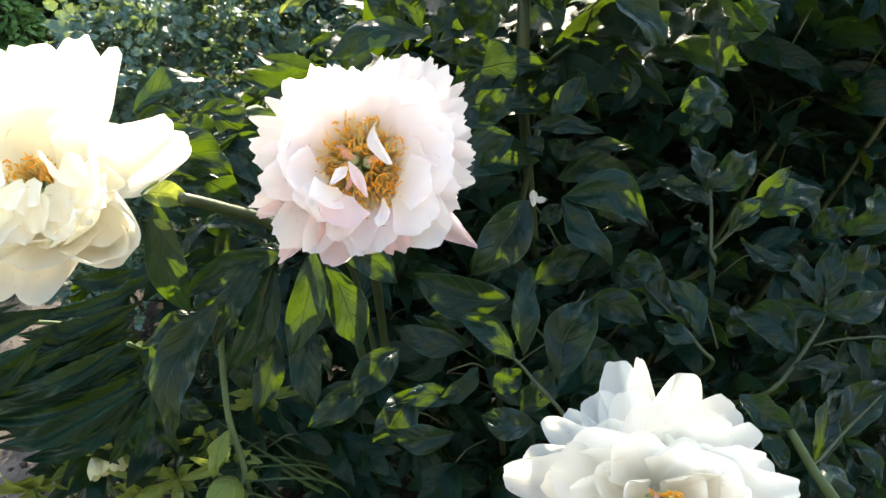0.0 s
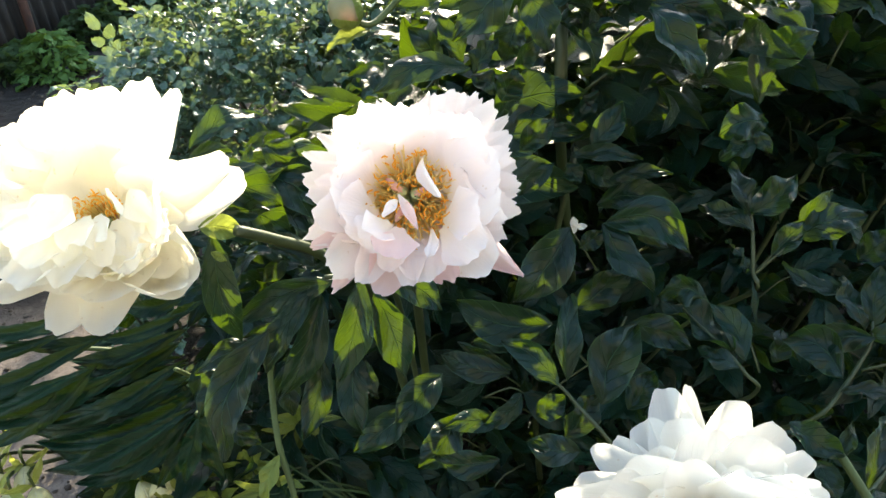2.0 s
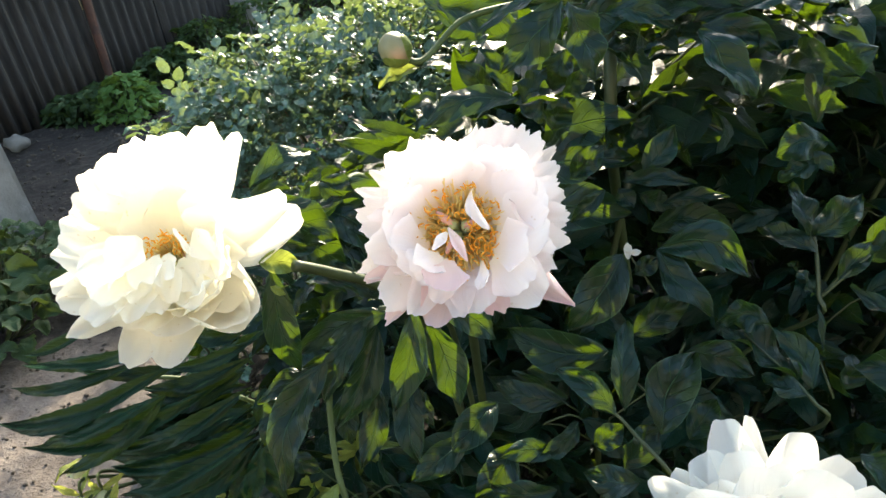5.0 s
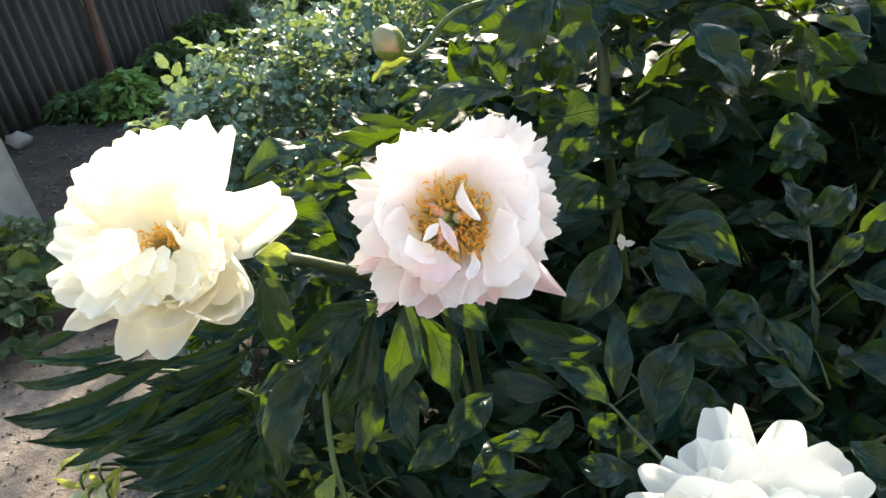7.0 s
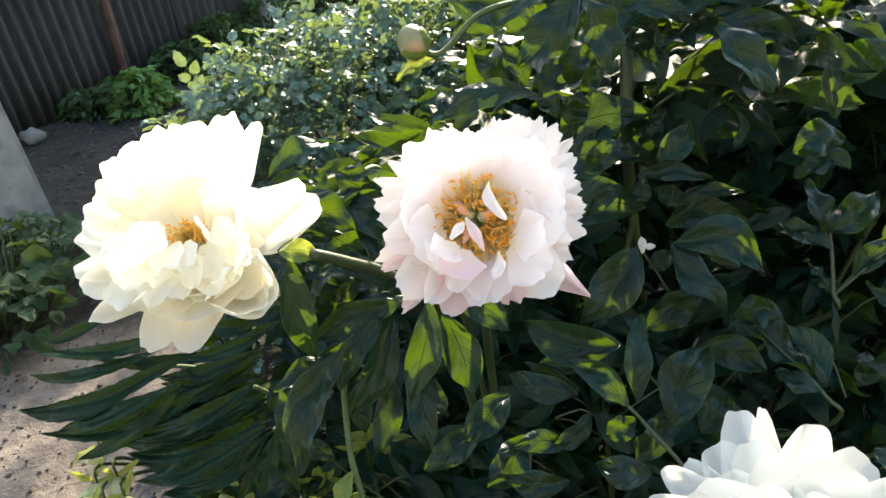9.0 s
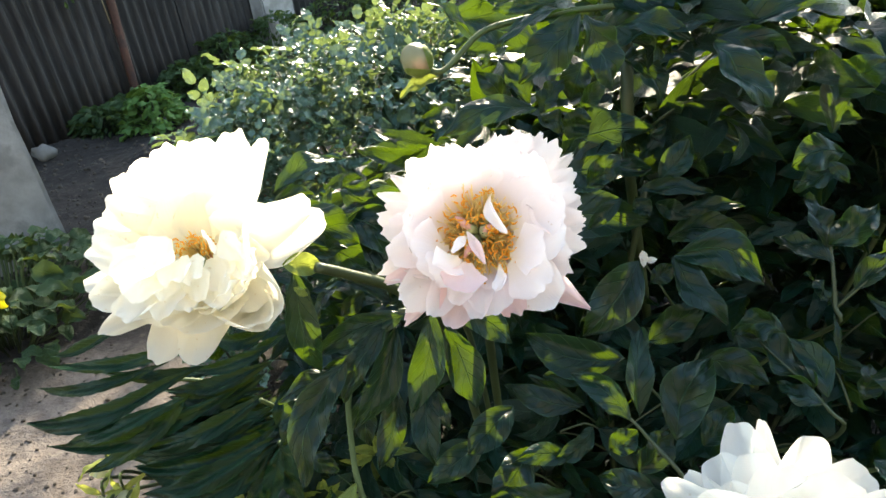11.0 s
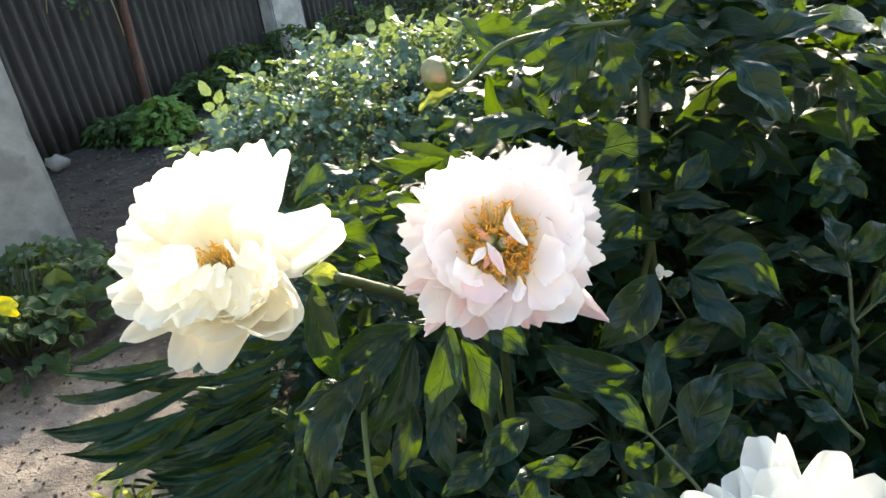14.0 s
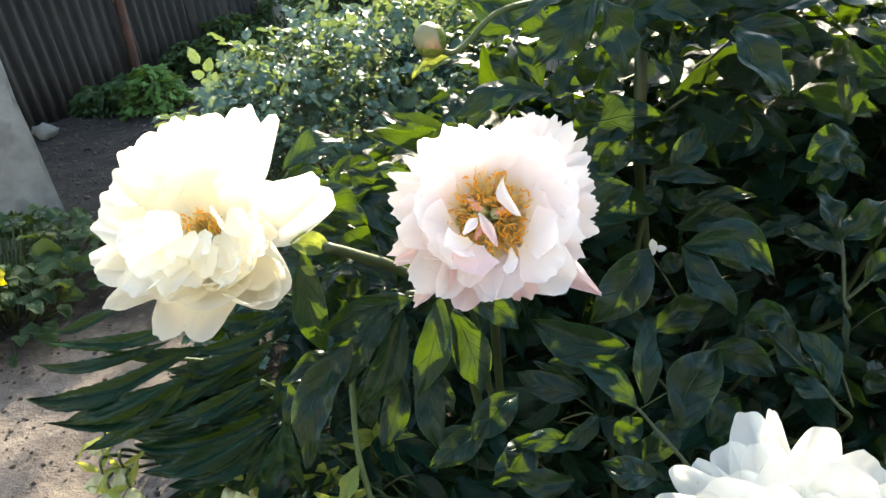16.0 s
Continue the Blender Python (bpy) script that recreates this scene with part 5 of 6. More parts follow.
def in_hollow(rng):
    """Spots close behind the blush bloom, for leaves added to shade those that hang under it."""
    return Vector((rng.uniform(-0.08, 0.10), rng.uniform(0.57, 0.72), rng.uniform(0.80, 0.905))), Vector((rng.uniform(-1, 0.5), rng.uniform(-1.0, 0.3), rng.uniform(-0.2, 0.6))).normalized()


hollow = thing("peony_foliage", (0.0, 0.65, 0), "dark green peony leaves added behind the blush bloom to shade the front leaves", "foliage")
bush_fill(hollow, random.Random(83), 90, in_hollow, 0.07, PEONY, PEONY_FAR, 90, "")
# single blocker leaves, each set sunward of a front leaf to shade it
leaf(hollow, (-0.106, 0.491, 0.932), (-0.054, 0.481, 0.896), 0.035, 0)
leaf(hollow, (-0.104, 0.497, 0.904), (-0.052, 0.487, 0.869), 0.035, 0)
leaf(hollow, (-0.069, 0.531, 0.903), (-0.010, 0.520, 0.863), 0.040, 0)
leaf(hollow, (-0.073, 0.563, 0.911), (0.009, 0.550, 0.852), 0.048, 10)
leaf(hollow, (-0.069, 0.544, 0.869), (0.013, 0.519, 0.838), 0.043, -7)
leaf(hollow, (0.144, 0.621, 0.893), (0.214, 0.559, 0.934), 0.048, 0)
leaf(hollow, (0.123, 0.595, 0.880), (0.204, 0.538, 0.906), 0.048, 0)
leaf(hollow, (0.092, 0.601, 0.835), (0.182, 0.553, 0.840), 0.048, -10)
leaf(hollow, (0.109, 0.573, 0.855), (0.199, 0.524, 0.860), 0.048, 11)
leaf(hollow, (0.170, 0.615, 0.895), (0.262, 0.572, 0.889), 0.048, 7)
leaf(hollow, (0.106, 0.662, 1.091), (0.201, 0.627, 1.081), 0.050, 0)
leaf(hollow, (0.087, 0.655, 1.077), (0.181, 0.623, 1.062), 0.050, 0)
leaf(hollow, (0.135, 0.650, 1.104), (0.227, 0.626, 1.072), 0.050, 0)
leaf(hollow, (0.150, 0.656, 1.060), (0.227, 0.612, 1.077), 0.045, 0)
leaf(hollow, (0.048, 0.647, 1.038), (0.129, 0.631, 1.001), 0.045, 0)
leaf(hollow, (-0.107, 0.489, 0.893), (-0.062, 0.463, 0.904), 0.026, 0)
flank = thing("peony_foliage", (0.08, 0.8, 0), "sunlit leafy flank of the peonies beside the roses", "foliage")
bush_fill(flank, random.Random(80), 240, in_flank, 0.075, PEONY, PEONY_FAR, 40, "")
canopy = thing("peony_foliage", (0.6, 1.0, 0), "thick upper foliage of the peonies further back", "foliage")
bush_fill(canopy, random.Random(79), 3300, in_canopy, 0.09, PEONY, PEONY_FAR, 0, "")


def in_shade_crest(rng):
    """Spots above the bush, out of view, for leaves added to shade what stands in front."""
    return Vector((rng.uniform(0.13, 0.27), rng.uniform(0.66, 0.90), rng.uniform(1.08, 1.26))), Vector((rng.uniform(-1, 1), rng.uniform(-1.0, 0.3), rng.uniform(-0.2, 0.6))).normalized()


bush_fill(bush, random.Random(82), 60, in_shade_crest, 0.085, PEONY, PEONY_FAR, 0, "")


def in_brow(rng):
    """Spots high on the bush, over the low white bloom, thickened to shade it."""
    return Vector((rng.uniform(0.19, 0.38), rng.uniform(0.54, 0.66), rng.uniform(0.90, 1.03))), Vector((rng.uniform(-1, 1), rng.uniform(-1.0, 0.3), rng.uniform(-0.2, 0.6))).normalized()


brow = thing("peony_foliage", (0.28, 0.58, 0), "upper peony leaves, thickened to shade the white bloom", "foliage")
bush_fill(brow, random.Random(81), 105, in_brow, 0.068, PEONY, PEONY_FAR, 105, "")
# extra leaves set toward the sun to keep it off the white bloom
leaf(brow, (0.209, 0.624, 1.029), (0.288, 0.594, 1.021), 0.042, 0)
leaf(brow, (0.225, 0.633, 1.037), (0.301, 0.596, 1.043), 0.042, 0)
leaf(brow, (0.245, 0.618, 1.029), (0.321, 0.581, 1.036), 0.042, 0)
leaf(brow, (0.258, 0.591, 1.056), (0.335, 0.574, 1.024), 0.042, 0)
leaf(brow, (0.226, 0.617, 1.070), (0.300, 0.606, 1.029), 0.042, 0)
leaf(brow, (0.190, 0.622, 1.035), (0.269, 0.596, 1.020), 0.042, 0)
leaf(brow, (0.242, 0.603, 1.061), (0.321, 0.580, 1.038), 0.042, 0)
leaf(brow, (0.168, 0.627, 1.003), (0.240, 0.585, 1.021), 0.042, 0)


def in_skirt(rng):
    """Spots in the low, shaded skirt of the bush under the flowers."""
    x, y = rng.uniform(-0.34, 1.2), rng.uniform(0.56, 0.95)
    z = rng.uniform(0.03, 0.62)
    y += 0.20 * max(0.0, z - 0.35)
    return Vector((x, y, z)), Vector((rng.uniform(-0.9, 0.9), rng.uniform(-1.0, 0.2), rng.uniform(-0.3, 0.4))).normalized()


skirt = thing("peony_foliage", (0.1, 0.7, 0), "low shaded peony foliage under the flowering stems", "foliage")
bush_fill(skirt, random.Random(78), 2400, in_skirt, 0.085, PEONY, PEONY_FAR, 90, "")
rng = random.Random(8)
for i in range(16):
    x, y = rng.uniform(0.0, 1.1), rng.uniform(0.72, 1.25)
    stem(bush, [(0.3 + (x - 0.3) * 0.45, 0.80 + (y - 0.8) * 0.4, -0.02), (x * 0.9, y, 0.45), (x, y - 0.04, rng.uniform(0.75, 1.0))], 0.006, 0.0035, DARK_STEM)


# ---- rose bush ----
rose = thing("rose_bush", (-0.10, 1.46, 0), "rose bush with small glossy blue-green leaflets and dry twigs", "bush")


def rose_leaf(rng):
    """A compound leaf of five leaflets along +x."""
    j = Joined()
    for x, y, a, s in ((1.0, 0, 0, 1.0), (0.72, 0.05, 62, 0.85), (0.72, -0.05, -62, 0.85), (0.40, 0.05, 68, 0.7), (0.40, -0.05, -68, 0.7)):
        b = blade(0.52 * s, 0.34 * s, rng.uniform(0.1, 0.4), rng.uniform(-0.02, 0.10), rng.uniform(0, 0.3), 0, 0.05, 1, "round", 9, 5, rng)
        j.add(b, Matrix.Translation((x, y, 0.05 * math.sin(3 * x))) @ Matrix.Rotation(radians(a + rng.uniform(-12, 12)), 4, "Z") @ Matrix.Rotation(radians(rng.uniform(-25, 25)), 4, "X"))
    j.add(tube_data([(0, 0, -0.06), (0.5, 0, 0.02), (1.02, 0, 0)], [0.018, 0.014, 0.01], 4, 2))
    return j


def build_rose():
    rng = random.Random(19)
    kinds = [rose_leaf(rng) for _ in range(6)]
    meshes = [mesh_from("leaf", k.v, k.f, k.uv) for k in kinds]
    rest, done = Joined(), 0
    root = Vector((-0.10, 1.46, 0))

    def shell(q, h):
        """A spot on the bush's uneven outer surface; q round it, h from the foot (0) to the crown (1)."""
        r = 0.46 * math.sqrt(max(0.0, 1 - (0.25 + 0.75 * h) ** 3.2)) + 0.03
        r *= 1 + 0.22 * noise.noise(Vector((math.cos(q) * 1.7, math.sin(q) * 1.7, h * 3)))
        return root + Vector((r * math.cos(q) * 1.05, r * math.sin(q) * 0.9, 0.08 + 0.775 * h + 0.05 * noise.noise(Vector((q * 2, h * 4, 5)))))
    for i in range(30):
        q, h = rng.uniform(0, 6.283), rng.uniform(0.5, 1.0)
        top = shell(q, h)
        mid = root + (top - root) * 0.5 + Vector((0, 0, 0.12))
        stem(rose, [root + Vector((rng.uniform(-.05, .05), rng.uniform(-.05, .05), -0.02)), mid, top], 0.0050, 0.0018, WOODY if i % 3 else DARK_STEM, "cane")
    for i in range(3000):
        q, h = rng.uniform(0, 6.283), rng.random() ** 0.75
        s = shell(q, h)
        centre = Vector((root.x, root.y, 0.45))
        out = (s - centre).normalized()
        p = s - out * 0.14 * rng.random() ** 1.5 + out * rng.choice((0, 0, 0, 0.03))
        d = (out * 0.5 + Vector((rng.uniform(-1, 1), rng.uniform(-1, 1), rng.uniform(-0.5, 0.5)))).normalized()
        m, _l = leaf_pose(p, p + d, rng.uniform(-30, 30), out * 0.7 + Vector((rng.uniform(-.6, .6), rng.uniform(-.6, .6), 0.7)))
        m = m @ Matrix.Scale(rng.uniform(0.046, 0.074), 4)
        pick = rng.randrange(6)
        if done < 280 and p.y < 1.45 and i % 3 == 0:
            link_mesh("leaf", meshes[pick], ROSE, rose, m)
            done += 1
        else:
            rest.add((kinds[pick].v, kinds[pick].f, kinds[pick].uv), m)
    rest.link("foliage", ROSE_FAR, rose, "", "stuff")


build_rose()


# ---- hellebore beside the path ----
hellebore = thing("hellebore", (-0.62, 1.10, 0), "hellebore with dark serrated palmate leaves and pale green nodding flowers", "plant")
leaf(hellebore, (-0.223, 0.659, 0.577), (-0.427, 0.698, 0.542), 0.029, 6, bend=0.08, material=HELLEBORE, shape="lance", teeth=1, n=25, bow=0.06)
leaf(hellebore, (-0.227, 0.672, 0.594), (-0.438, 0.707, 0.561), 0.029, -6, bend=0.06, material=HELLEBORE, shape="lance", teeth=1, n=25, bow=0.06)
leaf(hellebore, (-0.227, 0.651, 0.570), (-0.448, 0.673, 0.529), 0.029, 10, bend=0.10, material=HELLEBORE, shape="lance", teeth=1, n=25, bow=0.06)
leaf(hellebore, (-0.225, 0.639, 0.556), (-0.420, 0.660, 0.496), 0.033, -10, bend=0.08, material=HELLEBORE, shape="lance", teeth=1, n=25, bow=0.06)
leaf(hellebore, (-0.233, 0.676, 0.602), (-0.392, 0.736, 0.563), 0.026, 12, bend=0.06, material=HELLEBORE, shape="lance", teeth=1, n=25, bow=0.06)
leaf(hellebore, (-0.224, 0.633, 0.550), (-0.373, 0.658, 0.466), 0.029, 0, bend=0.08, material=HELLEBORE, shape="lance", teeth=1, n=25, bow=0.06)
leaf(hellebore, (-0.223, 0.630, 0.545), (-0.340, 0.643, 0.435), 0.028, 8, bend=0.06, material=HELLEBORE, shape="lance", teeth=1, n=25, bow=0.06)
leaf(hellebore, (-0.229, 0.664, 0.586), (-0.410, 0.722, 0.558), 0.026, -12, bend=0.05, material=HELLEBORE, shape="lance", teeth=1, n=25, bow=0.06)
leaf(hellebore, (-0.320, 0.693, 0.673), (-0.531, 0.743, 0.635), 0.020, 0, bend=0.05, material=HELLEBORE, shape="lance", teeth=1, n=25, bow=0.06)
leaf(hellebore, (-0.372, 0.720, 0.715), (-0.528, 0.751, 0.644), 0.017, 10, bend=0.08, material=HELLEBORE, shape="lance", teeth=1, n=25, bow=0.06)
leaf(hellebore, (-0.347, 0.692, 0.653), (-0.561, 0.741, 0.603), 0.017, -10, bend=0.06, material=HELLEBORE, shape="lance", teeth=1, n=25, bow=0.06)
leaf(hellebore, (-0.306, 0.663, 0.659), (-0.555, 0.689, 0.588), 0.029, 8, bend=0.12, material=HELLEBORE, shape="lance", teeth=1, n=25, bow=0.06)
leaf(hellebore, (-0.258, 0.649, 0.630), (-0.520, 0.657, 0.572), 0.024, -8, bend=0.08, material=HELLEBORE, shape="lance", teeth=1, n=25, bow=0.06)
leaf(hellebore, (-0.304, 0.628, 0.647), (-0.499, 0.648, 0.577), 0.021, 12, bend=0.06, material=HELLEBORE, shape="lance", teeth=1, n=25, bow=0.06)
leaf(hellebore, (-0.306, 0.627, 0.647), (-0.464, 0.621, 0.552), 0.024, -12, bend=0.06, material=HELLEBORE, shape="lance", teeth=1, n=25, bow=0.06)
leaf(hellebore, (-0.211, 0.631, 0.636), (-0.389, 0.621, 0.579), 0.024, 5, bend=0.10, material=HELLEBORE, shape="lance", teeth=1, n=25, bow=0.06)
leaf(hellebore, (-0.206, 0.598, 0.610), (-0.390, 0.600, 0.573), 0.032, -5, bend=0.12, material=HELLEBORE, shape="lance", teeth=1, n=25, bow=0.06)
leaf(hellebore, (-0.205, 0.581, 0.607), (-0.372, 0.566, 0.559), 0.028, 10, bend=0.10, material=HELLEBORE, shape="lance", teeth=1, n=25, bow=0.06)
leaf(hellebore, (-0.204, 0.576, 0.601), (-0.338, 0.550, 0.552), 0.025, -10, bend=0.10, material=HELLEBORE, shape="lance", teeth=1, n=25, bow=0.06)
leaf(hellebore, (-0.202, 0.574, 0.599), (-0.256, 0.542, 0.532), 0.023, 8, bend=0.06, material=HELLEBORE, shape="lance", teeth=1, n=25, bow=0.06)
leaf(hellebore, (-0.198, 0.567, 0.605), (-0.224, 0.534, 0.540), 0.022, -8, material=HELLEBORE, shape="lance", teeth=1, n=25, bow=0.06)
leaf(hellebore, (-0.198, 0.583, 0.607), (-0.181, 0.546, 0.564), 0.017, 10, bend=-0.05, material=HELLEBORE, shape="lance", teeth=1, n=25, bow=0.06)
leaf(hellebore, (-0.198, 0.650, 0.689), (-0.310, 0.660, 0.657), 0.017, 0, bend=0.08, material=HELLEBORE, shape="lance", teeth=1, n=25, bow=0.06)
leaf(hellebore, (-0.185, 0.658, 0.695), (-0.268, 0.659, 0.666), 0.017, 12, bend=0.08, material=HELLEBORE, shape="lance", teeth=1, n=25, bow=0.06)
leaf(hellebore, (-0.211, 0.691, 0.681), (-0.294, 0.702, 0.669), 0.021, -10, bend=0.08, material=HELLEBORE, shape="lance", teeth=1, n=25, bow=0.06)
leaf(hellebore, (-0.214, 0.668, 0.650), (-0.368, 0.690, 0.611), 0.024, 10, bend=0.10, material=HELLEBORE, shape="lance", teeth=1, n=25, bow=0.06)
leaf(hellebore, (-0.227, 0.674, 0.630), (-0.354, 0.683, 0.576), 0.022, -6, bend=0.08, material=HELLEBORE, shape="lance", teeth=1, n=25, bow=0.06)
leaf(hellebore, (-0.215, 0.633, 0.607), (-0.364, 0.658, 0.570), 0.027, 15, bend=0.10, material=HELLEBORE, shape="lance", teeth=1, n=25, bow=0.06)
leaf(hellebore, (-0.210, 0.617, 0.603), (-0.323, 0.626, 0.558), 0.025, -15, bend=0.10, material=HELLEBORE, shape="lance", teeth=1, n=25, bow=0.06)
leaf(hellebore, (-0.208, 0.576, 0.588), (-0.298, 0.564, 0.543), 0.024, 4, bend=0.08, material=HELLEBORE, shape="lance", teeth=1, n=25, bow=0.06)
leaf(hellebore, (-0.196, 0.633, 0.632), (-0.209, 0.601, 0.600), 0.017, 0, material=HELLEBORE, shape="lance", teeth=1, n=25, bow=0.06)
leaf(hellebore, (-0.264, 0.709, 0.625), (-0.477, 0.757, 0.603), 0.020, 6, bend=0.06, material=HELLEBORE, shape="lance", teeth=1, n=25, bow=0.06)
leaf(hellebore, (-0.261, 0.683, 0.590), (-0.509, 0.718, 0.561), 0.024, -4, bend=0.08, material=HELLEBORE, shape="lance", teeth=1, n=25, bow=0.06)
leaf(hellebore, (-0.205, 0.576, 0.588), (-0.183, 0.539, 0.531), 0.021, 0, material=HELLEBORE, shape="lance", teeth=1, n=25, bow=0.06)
stem(hellebore, [(-0.202, 0.578, 0.601), (-0.210, 0.605, 0.538), (-0.239, 0.683, 0.413), (-0.330, 0.818, 0.246)], 0.0030, 0.0040)
stem(hellebore, [(-0.223, 0.616, 0.636), (-0.210, 0.636, 0.592), (-0.224, 0.674, 0.498), (-0.330, 0.818, 0.246)], 0.0025, 0.0040)
stem(hellebore, [(-0.346, 0.668, 0.645), (-0.286, 0.682, 0.610), (-0.261, 0.729, 0.493), (-0.344, 0.854, 0.207)], 0.0025, 0.0040)


def hellebore_flower(at, axis, size, seed):
    rng = random.Random(seed)
    fm = bloom_frame(at, axis)
    for i in range(5):
        me = mesh_from("petal", *petal_data(size, size * 0.95, 0.35, 55, 0.0, 0.03, 0.2, rng.randrange(999), 7, 7))
        link_mesh("petal", me, PALE_BELL, hellebore, fm @ Matrix.Rotation(6.283 * i / 5, 4, "Z") @ Matrix.Translation((0.003, 0, 0)) @ Matrix.Rotation(radians(-30 - rng.uniform(0, 15)), 4, "Y"))
    at = Vector(at)
    stem(hellebore, [at, at + Vector((0, 0.01, 0.012)) - 0.3 * size * Vector(axis).normalized(), (-0.64 + (at.x + 0.64) * 0.5, 1.12 + (at.y - 1.12) * 0.5, at.z * 0.55), (-0.62, 1.14, 0)], 0.0014, 0.004, STEM)
    for i in range(3):
        d = Vector((rng.uniform(-1, 1), rng.uniform(-1, 1), rng.uniform(-0.2, 0.8))).normalized()
        leaf(hellebore, at + Vector((0, 0, 0.004)), at + d * size * 1.5, size * 0.36, rng.uniform(-60, 60), material=PALE_LEAF, shape="lance", name="bract", n=9)


hellebore_flower((-0.469, 0.674, 0.519), (-0.40, -0.6, -0.50), 0.027, 0)
hellebore_flower((-0.467, 0.635, 0.493), (-0.30, -0.6, -0.45), 0.027, 1)
hellebore_flower((-0.437, 0.633, 0.502), (0.10, -0.6, -0.60), 0.027, 2)
hellebore_flower((-0.424, 0.611, 0.487), (0.30, -0.6, -0.40), 0.027, 3)
hellebore_flower((-0.449, 0.609, 0.487), (-0.20, -0.6, -0.50), 0.027, 4)
hellebore_flower((-0.297, 0.593, 0.489), (0.30, -0.6, -0.40), 0.027, 5)
hellebore_flower((-0.272, 0.594, 0.494), (0.10, -0.6, -0.50), 0.027, 6)


def bract_cluster(at, size, seed):
    """A whorl of small yellow-green bracts round a young shoot."""
    rng, at = random.Random(seed), Vector(at)
    for i in range(8):
        q = 6.283 * (i + rng.uniform(-0.3, 0.3)) / 8
        d = Vector((math.cos(q), -0.4, math.sin(q) * 0.8 + 0.2)) * size * rng.uniform(0.7, 1.2)
        leaf(hellebore, at, at + d, size * rng.uniform(0.22, 0.34), rng.uniform(-50, 50), material=SEPAL, shape="lance", name="bract", n=9)
    stem(hellebore, [at, at + Vector((-0.01, 0.02, -0.10)), (-0.60 + (at.x + 0.6) * 0.3, 1.12 + (at.y - 1.12) * 0.3, 0)], 0.002, 0.004, STEM)


bract_cluster((-0.313, 0.634, 0.434), 0.05, 0)
bract_cluster((-0.375, 0.652, 0.407), 0.05, 1)
bract_cluster((-0.208, 0.577, 0.450), 0.05, 2)
bract_cluster((-0.176, 0.612, 0.473), 0.05, 3)
bract_cluster((-0.252, 0.576, 0.438), 0.05, 4)
bract_cluster((-0.400, 0.632, 0.408), 0.05, 5)
bract_cluster((-0.107, 0.656, 0.484), 0.05, 6)
bract_cluster((-0.142, 0.576, 0.466), 0.05, 7)


# ---- low broad-leaved plant at the foot of the post ----
def low_plant(name, label, at, spread, height, count, size, material, seed, shape="round", stalk=STEM, lean=(0, 0, 0)):
    t = thing(name, at, label, "plant")
    rng = random.Random(seed)
    kinds = [mesh_from("leaf", *blade(1.0, rng.uniform(0.62, 0.85), rng.uniform(0.05, 0.3), rng.uniform(0.02, 0.10), rng.uniform(0.0, 0.25), 0, 0.07, 0, shape, 9, 7, rng)) for _ in range(5)]
    stalks = Joined()
    base = Vector(at)
    for i in range(count):
        q, r = rng.uniform(0, 6.283), math.sqrt(rng.random())
        p = base + Vector((spread[0] * r * math.cos(q), spread[1] * r * math.sin(q), height * (0.35 + 0.65 * rng.random()) * (1.05 - 0.45 * r * r)))
        d = Vector((math.cos(q) + rng.uniform(-.7, .7), math.sin(q) + rng.uniform(-.7, .7), rng.uniform(-0.5, 0.1))).normalized()
        m, _l = leaf_pose(p, p + d, rng.uniform(-20, 20), Vector((rng.uniform(-.5, .5), rng.uniform(-.7, .3), 1)))
        s = size * rng.uniform(0.6, 1.2)
        link_mesh("leaf", kinds[rng.randrange(5)], material, t, m @ Matrix.Scale(s, 4))
        stalks.add(tube_data([(base.x + (p.x - base.x) * 0.5, base.y + (p.y - base.y) * 0.5, 0), p - Vector((0, 0, s * 0.4)), p], [0.003, 0.0022, 0.0016], 5, 2))
    stalks.link("leaf_stalks", stalk, t, "", "stuff")
    return t


low_plant("broadleaf_plant", "low clump of broad mid-green leaves beside the concrete post", (-1.43, 1.85, 0), (0.30, 0.46), 0.26, 250, 0.080, BROAD, 3)
yl = thing("fallen_leaf", (-1.26, 1.67, 0.24), "bright yellow withered leaf caught on the clump", "leaf")
leaf(yl, (-1.30, 1.70, 0.25), (-1.225, 1.655, 0.23), 0.055, 0, material=YELLOW_LEAF, shape="round", name="blade")


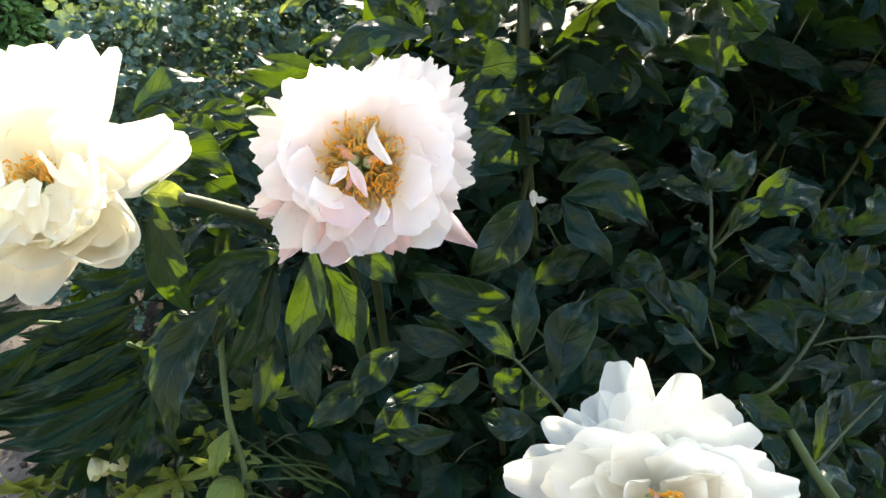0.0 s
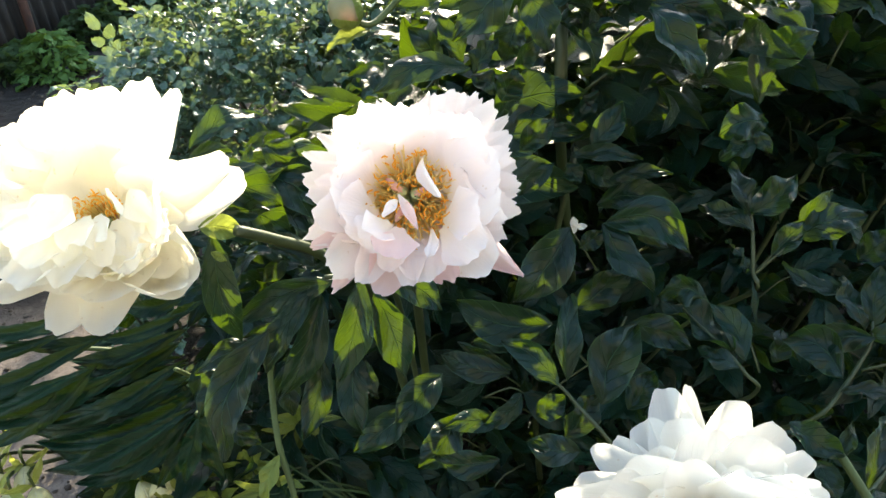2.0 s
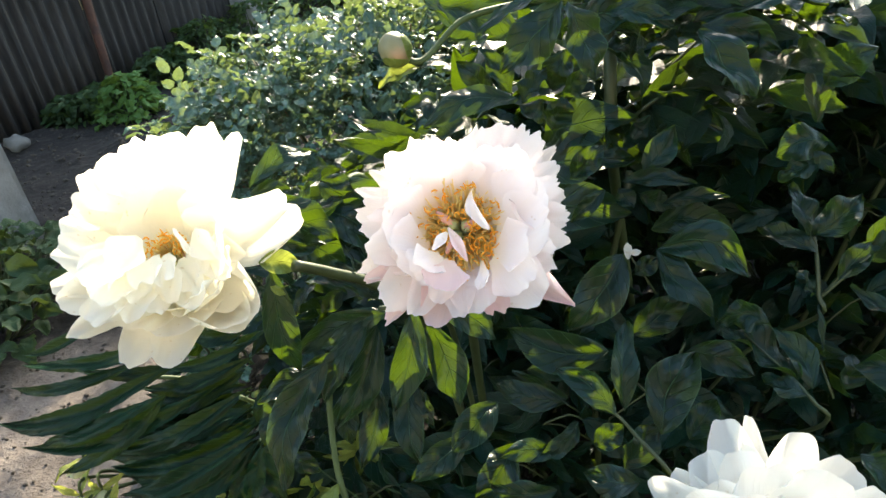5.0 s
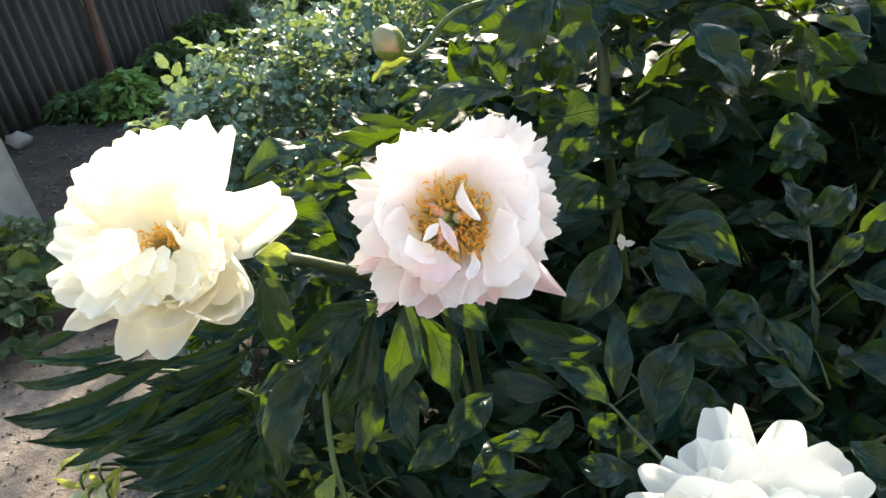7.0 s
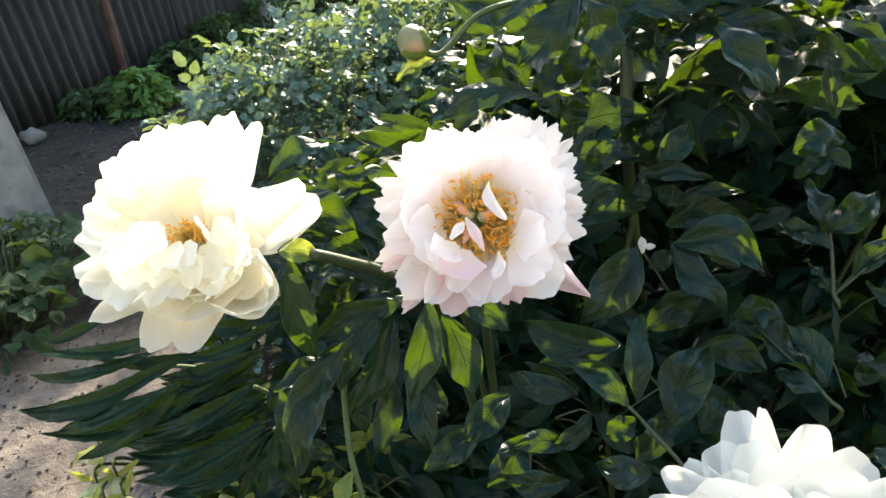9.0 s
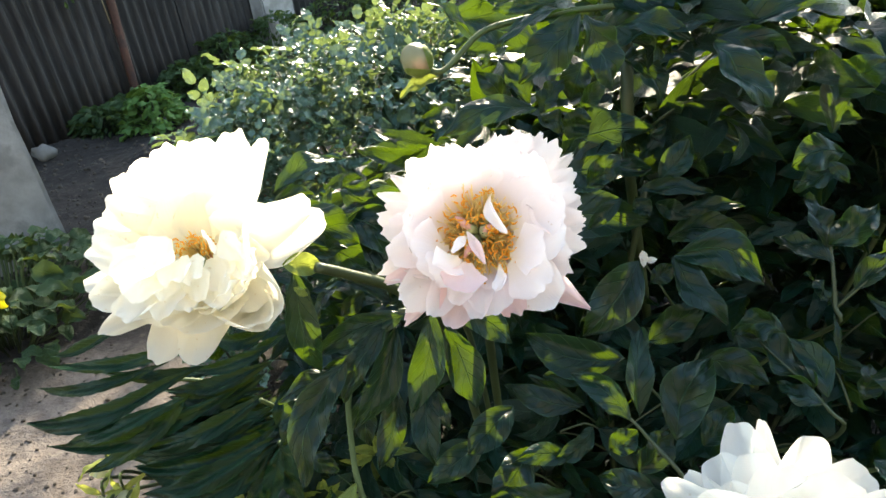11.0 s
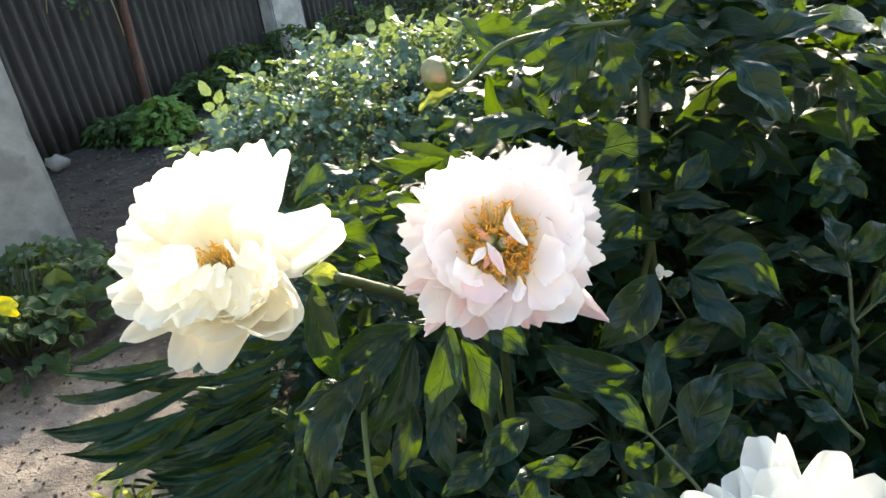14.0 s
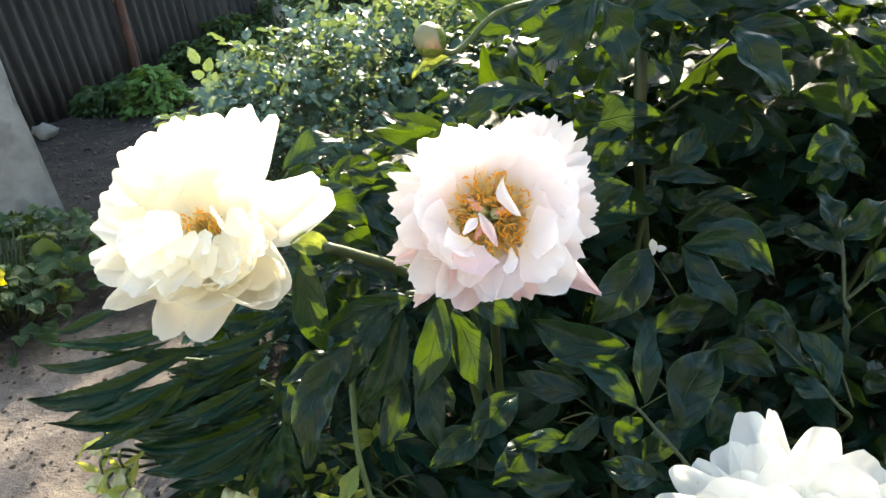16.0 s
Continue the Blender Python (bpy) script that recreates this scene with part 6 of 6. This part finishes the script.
def joined_shrub(name, label, at, spread, height, count, size, material, seed, shape="peony", hollow=0.5, square=2.5):
    """A leafy mass that is too far and too fine to count."""
    t = thing(name, at, label, "shrub")
    rng = random.Random(seed)
    kinds = [blade(1.0, rng.uniform(0.34, 0.55), 0.25, rng.uniform(0.02, 0.12), 0.15, 0, 0.06, 0, shape, 6, 5, rng) for _ in range(5)]
    j, s = Joined(), Joined()
    base = Vector(at)
    for i in range(count):
        q, z = rng.uniform(0, 6.283), rng.random()
        r = math.sqrt(rng.uniform(hollow * hollow, 1)) * math.sqrt(max(0.02, 1 - z ** square)) * (0.8 + 0.35 * noise.noise(Vector((math.cos(q) * 2, math.sin(q) * 2, z * 3 + seed))))
        p = base + Vector((spread[0] * r * math.cos(q), spread[1] * r * math.sin(q), height * z * (0.9 + 0.25 * noise.noise(Vector((q, seed, 0))))))
        d = Vector((math.cos(q) + rng.uniform(-.9, .9), math.sin(q) + rng.uniform(-.9, .9), rng.uniform(-0.7, 0.5))).normalized()
        m, _l = leaf_pose(p, p + d, rng.uniform(-40, 40), Vector((rng.uniform(-.6, .6), rng.uniform(-.7, .4), 0.8)))
        if in_chink(p, 0.045):
            continue
        j.add(kinds[rng.randrange(5)], m @ Matrix.Scale(size * rng.uniform(0.6, 1.3), 4))
        if i % 12 == 0:
            s.add(tube_data([(base.x + (p.x - base.x) * 0.2, base.y + (p.y - base.y) * 0.2, -0.02), base + (p - base) * 0.6, p], [0.006, 0.004, 0.002], 5, 2))
    j.link("foliage", material, t, "", "stuff")
    s.link("twigs", DARK_STEM, t, "", "stuff")
    return t


joined_shrub("green_shrub", "bright green leafy clump beside the rusty pole", (-1.60, 4.06, 0), (0.21, 0.20), 0.26, 560, 0.065, BRIGHT_FAR, 2)
for i, (a, o, w, h) in enumerate(((0.38, 0.16, 0.20, 0.13), (0.62, 0.16, 0.22, 0.15), (1.10, 0.22, 0.28, 0.24), (1.50, 0.24, 0.34, 0.36), (1.95, 0.30, 0.36, 0.40), (2.7, 0.40, 0.5, 0.42), (3.6, 0.45, 0.6, 0.5), (4.6, 0.5, 0.7, 0.6))):
    joined_shrub("fence_weeds", "dark green weeds growing along the fence", on_fence(a, o), (w, w * 0.8), h, 420, 0.07, BROAD_FAR, 20 + i)
joined_shrub("garden_shrub", "leafy green shrub behind the peonies", (0.72, 2.75, 0), (0.9, 0.7), 1.0, 2200, 0.07, BROAD_FAR, 41)
# added as a sun block, its top set to shade the front leaves
joined_shrub("garden_shrub", "dense leafy green shrub added close behind the peonies to shade them", (1.32, 2.02, 0), (1.05, 0.42), 1.48, 8000, 0.085, BROAD_FAR, 43, hollow=0.0, square=7.0)
joined_shrub("garden_shrub", "wide leafy green shrub behind the peonies", (1.9, 3.0, 0), (1.35, 0.9), 1.45, 3000, 0.11, BROAD_FAR, 42, hollow=0.3)

# unseen trees added, mostly beyond the fence, to shade the bare soil, post and peonies
def small_tree(at, height, radius, seed, label="unseen small leafy tree added beyond the fence to shade the soil", flat=1.0, leaves=220):
    t = thing("shade_tree", at, label, "tree")
    rng, base = random.Random(seed), Vector(at)
    stem(t, [base, base + Vector((0.04, 0.02, height * 0.35)), base + Vector((-0.03, 0.05, height * 0.75))], 0.0188 * height, 0.01 * height, WOODY, "trunk", sides=10)
    crown = Joined()
    kinds = [blade(1.0, rng.uniform(0.45, 0.6), 0.2, 0.06, 0.1, 0, 0.05, 0, "peony", 5, 3, rng) for _ in range(4)]
    mid = base + Vector((0, 0, height - radius * flat))
    for i in range(26):
        way = Vector((rng.gauss(0, 1), rng.gauss(0, 1), rng.gauss(0, 0.8))).normalized()
        way.z *= flat
        end = mid + way * radius * rng.uniform(0.45, 0.85)
        stem(t, [base + Vector((0, 0.03, height * rng.uniform(0.35, 0.7))), mid + way * radius * 0.3, end], 0.02, 0.006, WOODY, "limb")
        for j in range(leaves):
            p = end + Vector((rng.gauss(0, 1), rng.gauss(0, 1), rng.gauss(0, flat))) * radius * 0.20
            d = Vector((rng.uniform(-1, 1), rng.uniform(-1, 1), rng.uniform(-0.8, 0.3))).normalized()
            if in_chink(p, 0.045):
                continue
            crown.add(kinds[rng.randrange(4)], leaf_pose(p, p + d, rng.uniform(-60, 60))[0] @ Matrix.Scale(rng.uniform(0.08, 0.14), 4))
    crown.link("crown", BROAD_FAR, t, "", "stuff")


small_tree((-0.42, 8.27, 0), 3.70, 0.88, 4)
small_tree((0.42, 8.50, 0), 4.05, 0.85, 5, "unseen thin-leaved tree added beyond the fence to dapple the light", 1.0, 75)
small_tree((-0.85, 8.05, 0), 3.65, 0.9, 14)
small_tree((1.00, 2.30, 0), 1.80, 0.40, 25, "unseen young leafy tree added behind the peonies for shade", 0.5, 80)

# leaves hanging over the fence
vine = thing("climbing_vine", on_fence(0.9, 0.1), "trailing vine leaves hanging in front of the fence", "vine")
vine_leaves, rng = Joined(), random.Random(6)
for a, z, n in ((0.38, 0.90, 16), (0.52, 0.86, 24), (0.05, 0.98, 16)):
    for i in range(n):
        p = on_fence(a + rng.gauss(0, 0.055), 0.12 + rng.uniform(0, 0.08), z + rng.gauss(0, 0.045))
        d = Vector((rng.uniform(-1, 1), rng.uniform(-1, 1), rng.uniform(-1, 0.1))).normalized()
        vine_leaves.add(blade(0.045, 0.024, 0.2, 0.05, 0, 0, 0.05, 0, "peony", 6, 5, rng), leaf_pose(p, p + d, rng.uniform(-60, 60))[0])
vine_leaves.link("foliage", BROAD_FAR, vine, "", "stuff")
stem(vine, [on_fence(0.68, 0.15, 0.58), on_fence(0.66, 0.13, 0.9), on_fence(0.5, 0.10, 1.3), on_fence(0.2, 0.0, 1.74)], 0.003, 0.006, WOODY)
stem(vine, [on_fence(0.24, 0.15, 0.80), on_fence(0.30, 0.13, 1.0), on_fence(0.3, 0.06, 1.4), on_fence(0.2, 0.0, 1.74)], 0.003, 0.006, WOODY)


# a loose white petal caught on a leaf, and a tuft of arching grass
loose = thing("fallen_petal", (0.184, 0.485, 0.844), "small white petal caught among the leaves", "petal")
leaf(loose, (0.182, 0.484, 0.853), (0.181, 0.477, 0.840), 0.007, 0, material=WHITE, shape="round", name="blade", n=7)
leaf(loose, (0.183, 0.479, 0.845), (0.193, 0.479, 0.845), 0.006, 0, material=WHITE, shape="round", name="blade", n=7)
tuft = thing("grass_tuft", (0.005, 0.614, 0.296), "thin arching green grass blades in deep shade", "grass")
rng = random.Random(15)
for i in range(17):
    q = rng.uniform(-0.5, 0.9)
    root = Vector((0.005, 0.614, 0.296)) + Vector((rng.uniform(-.02, .02), rng.uniform(-.02, .02), 0))
    tip = root + Vector((-0.24 * math.cos(q), 0.20 * math.sin(q) * 0.6, rng.uniform(0.10, 0.22)))
    leaf(tuft, root, tip, 0.0034, rng.uniform(-40, 40), bow=0.3, material=GRASS, shape="grass", name="blade")
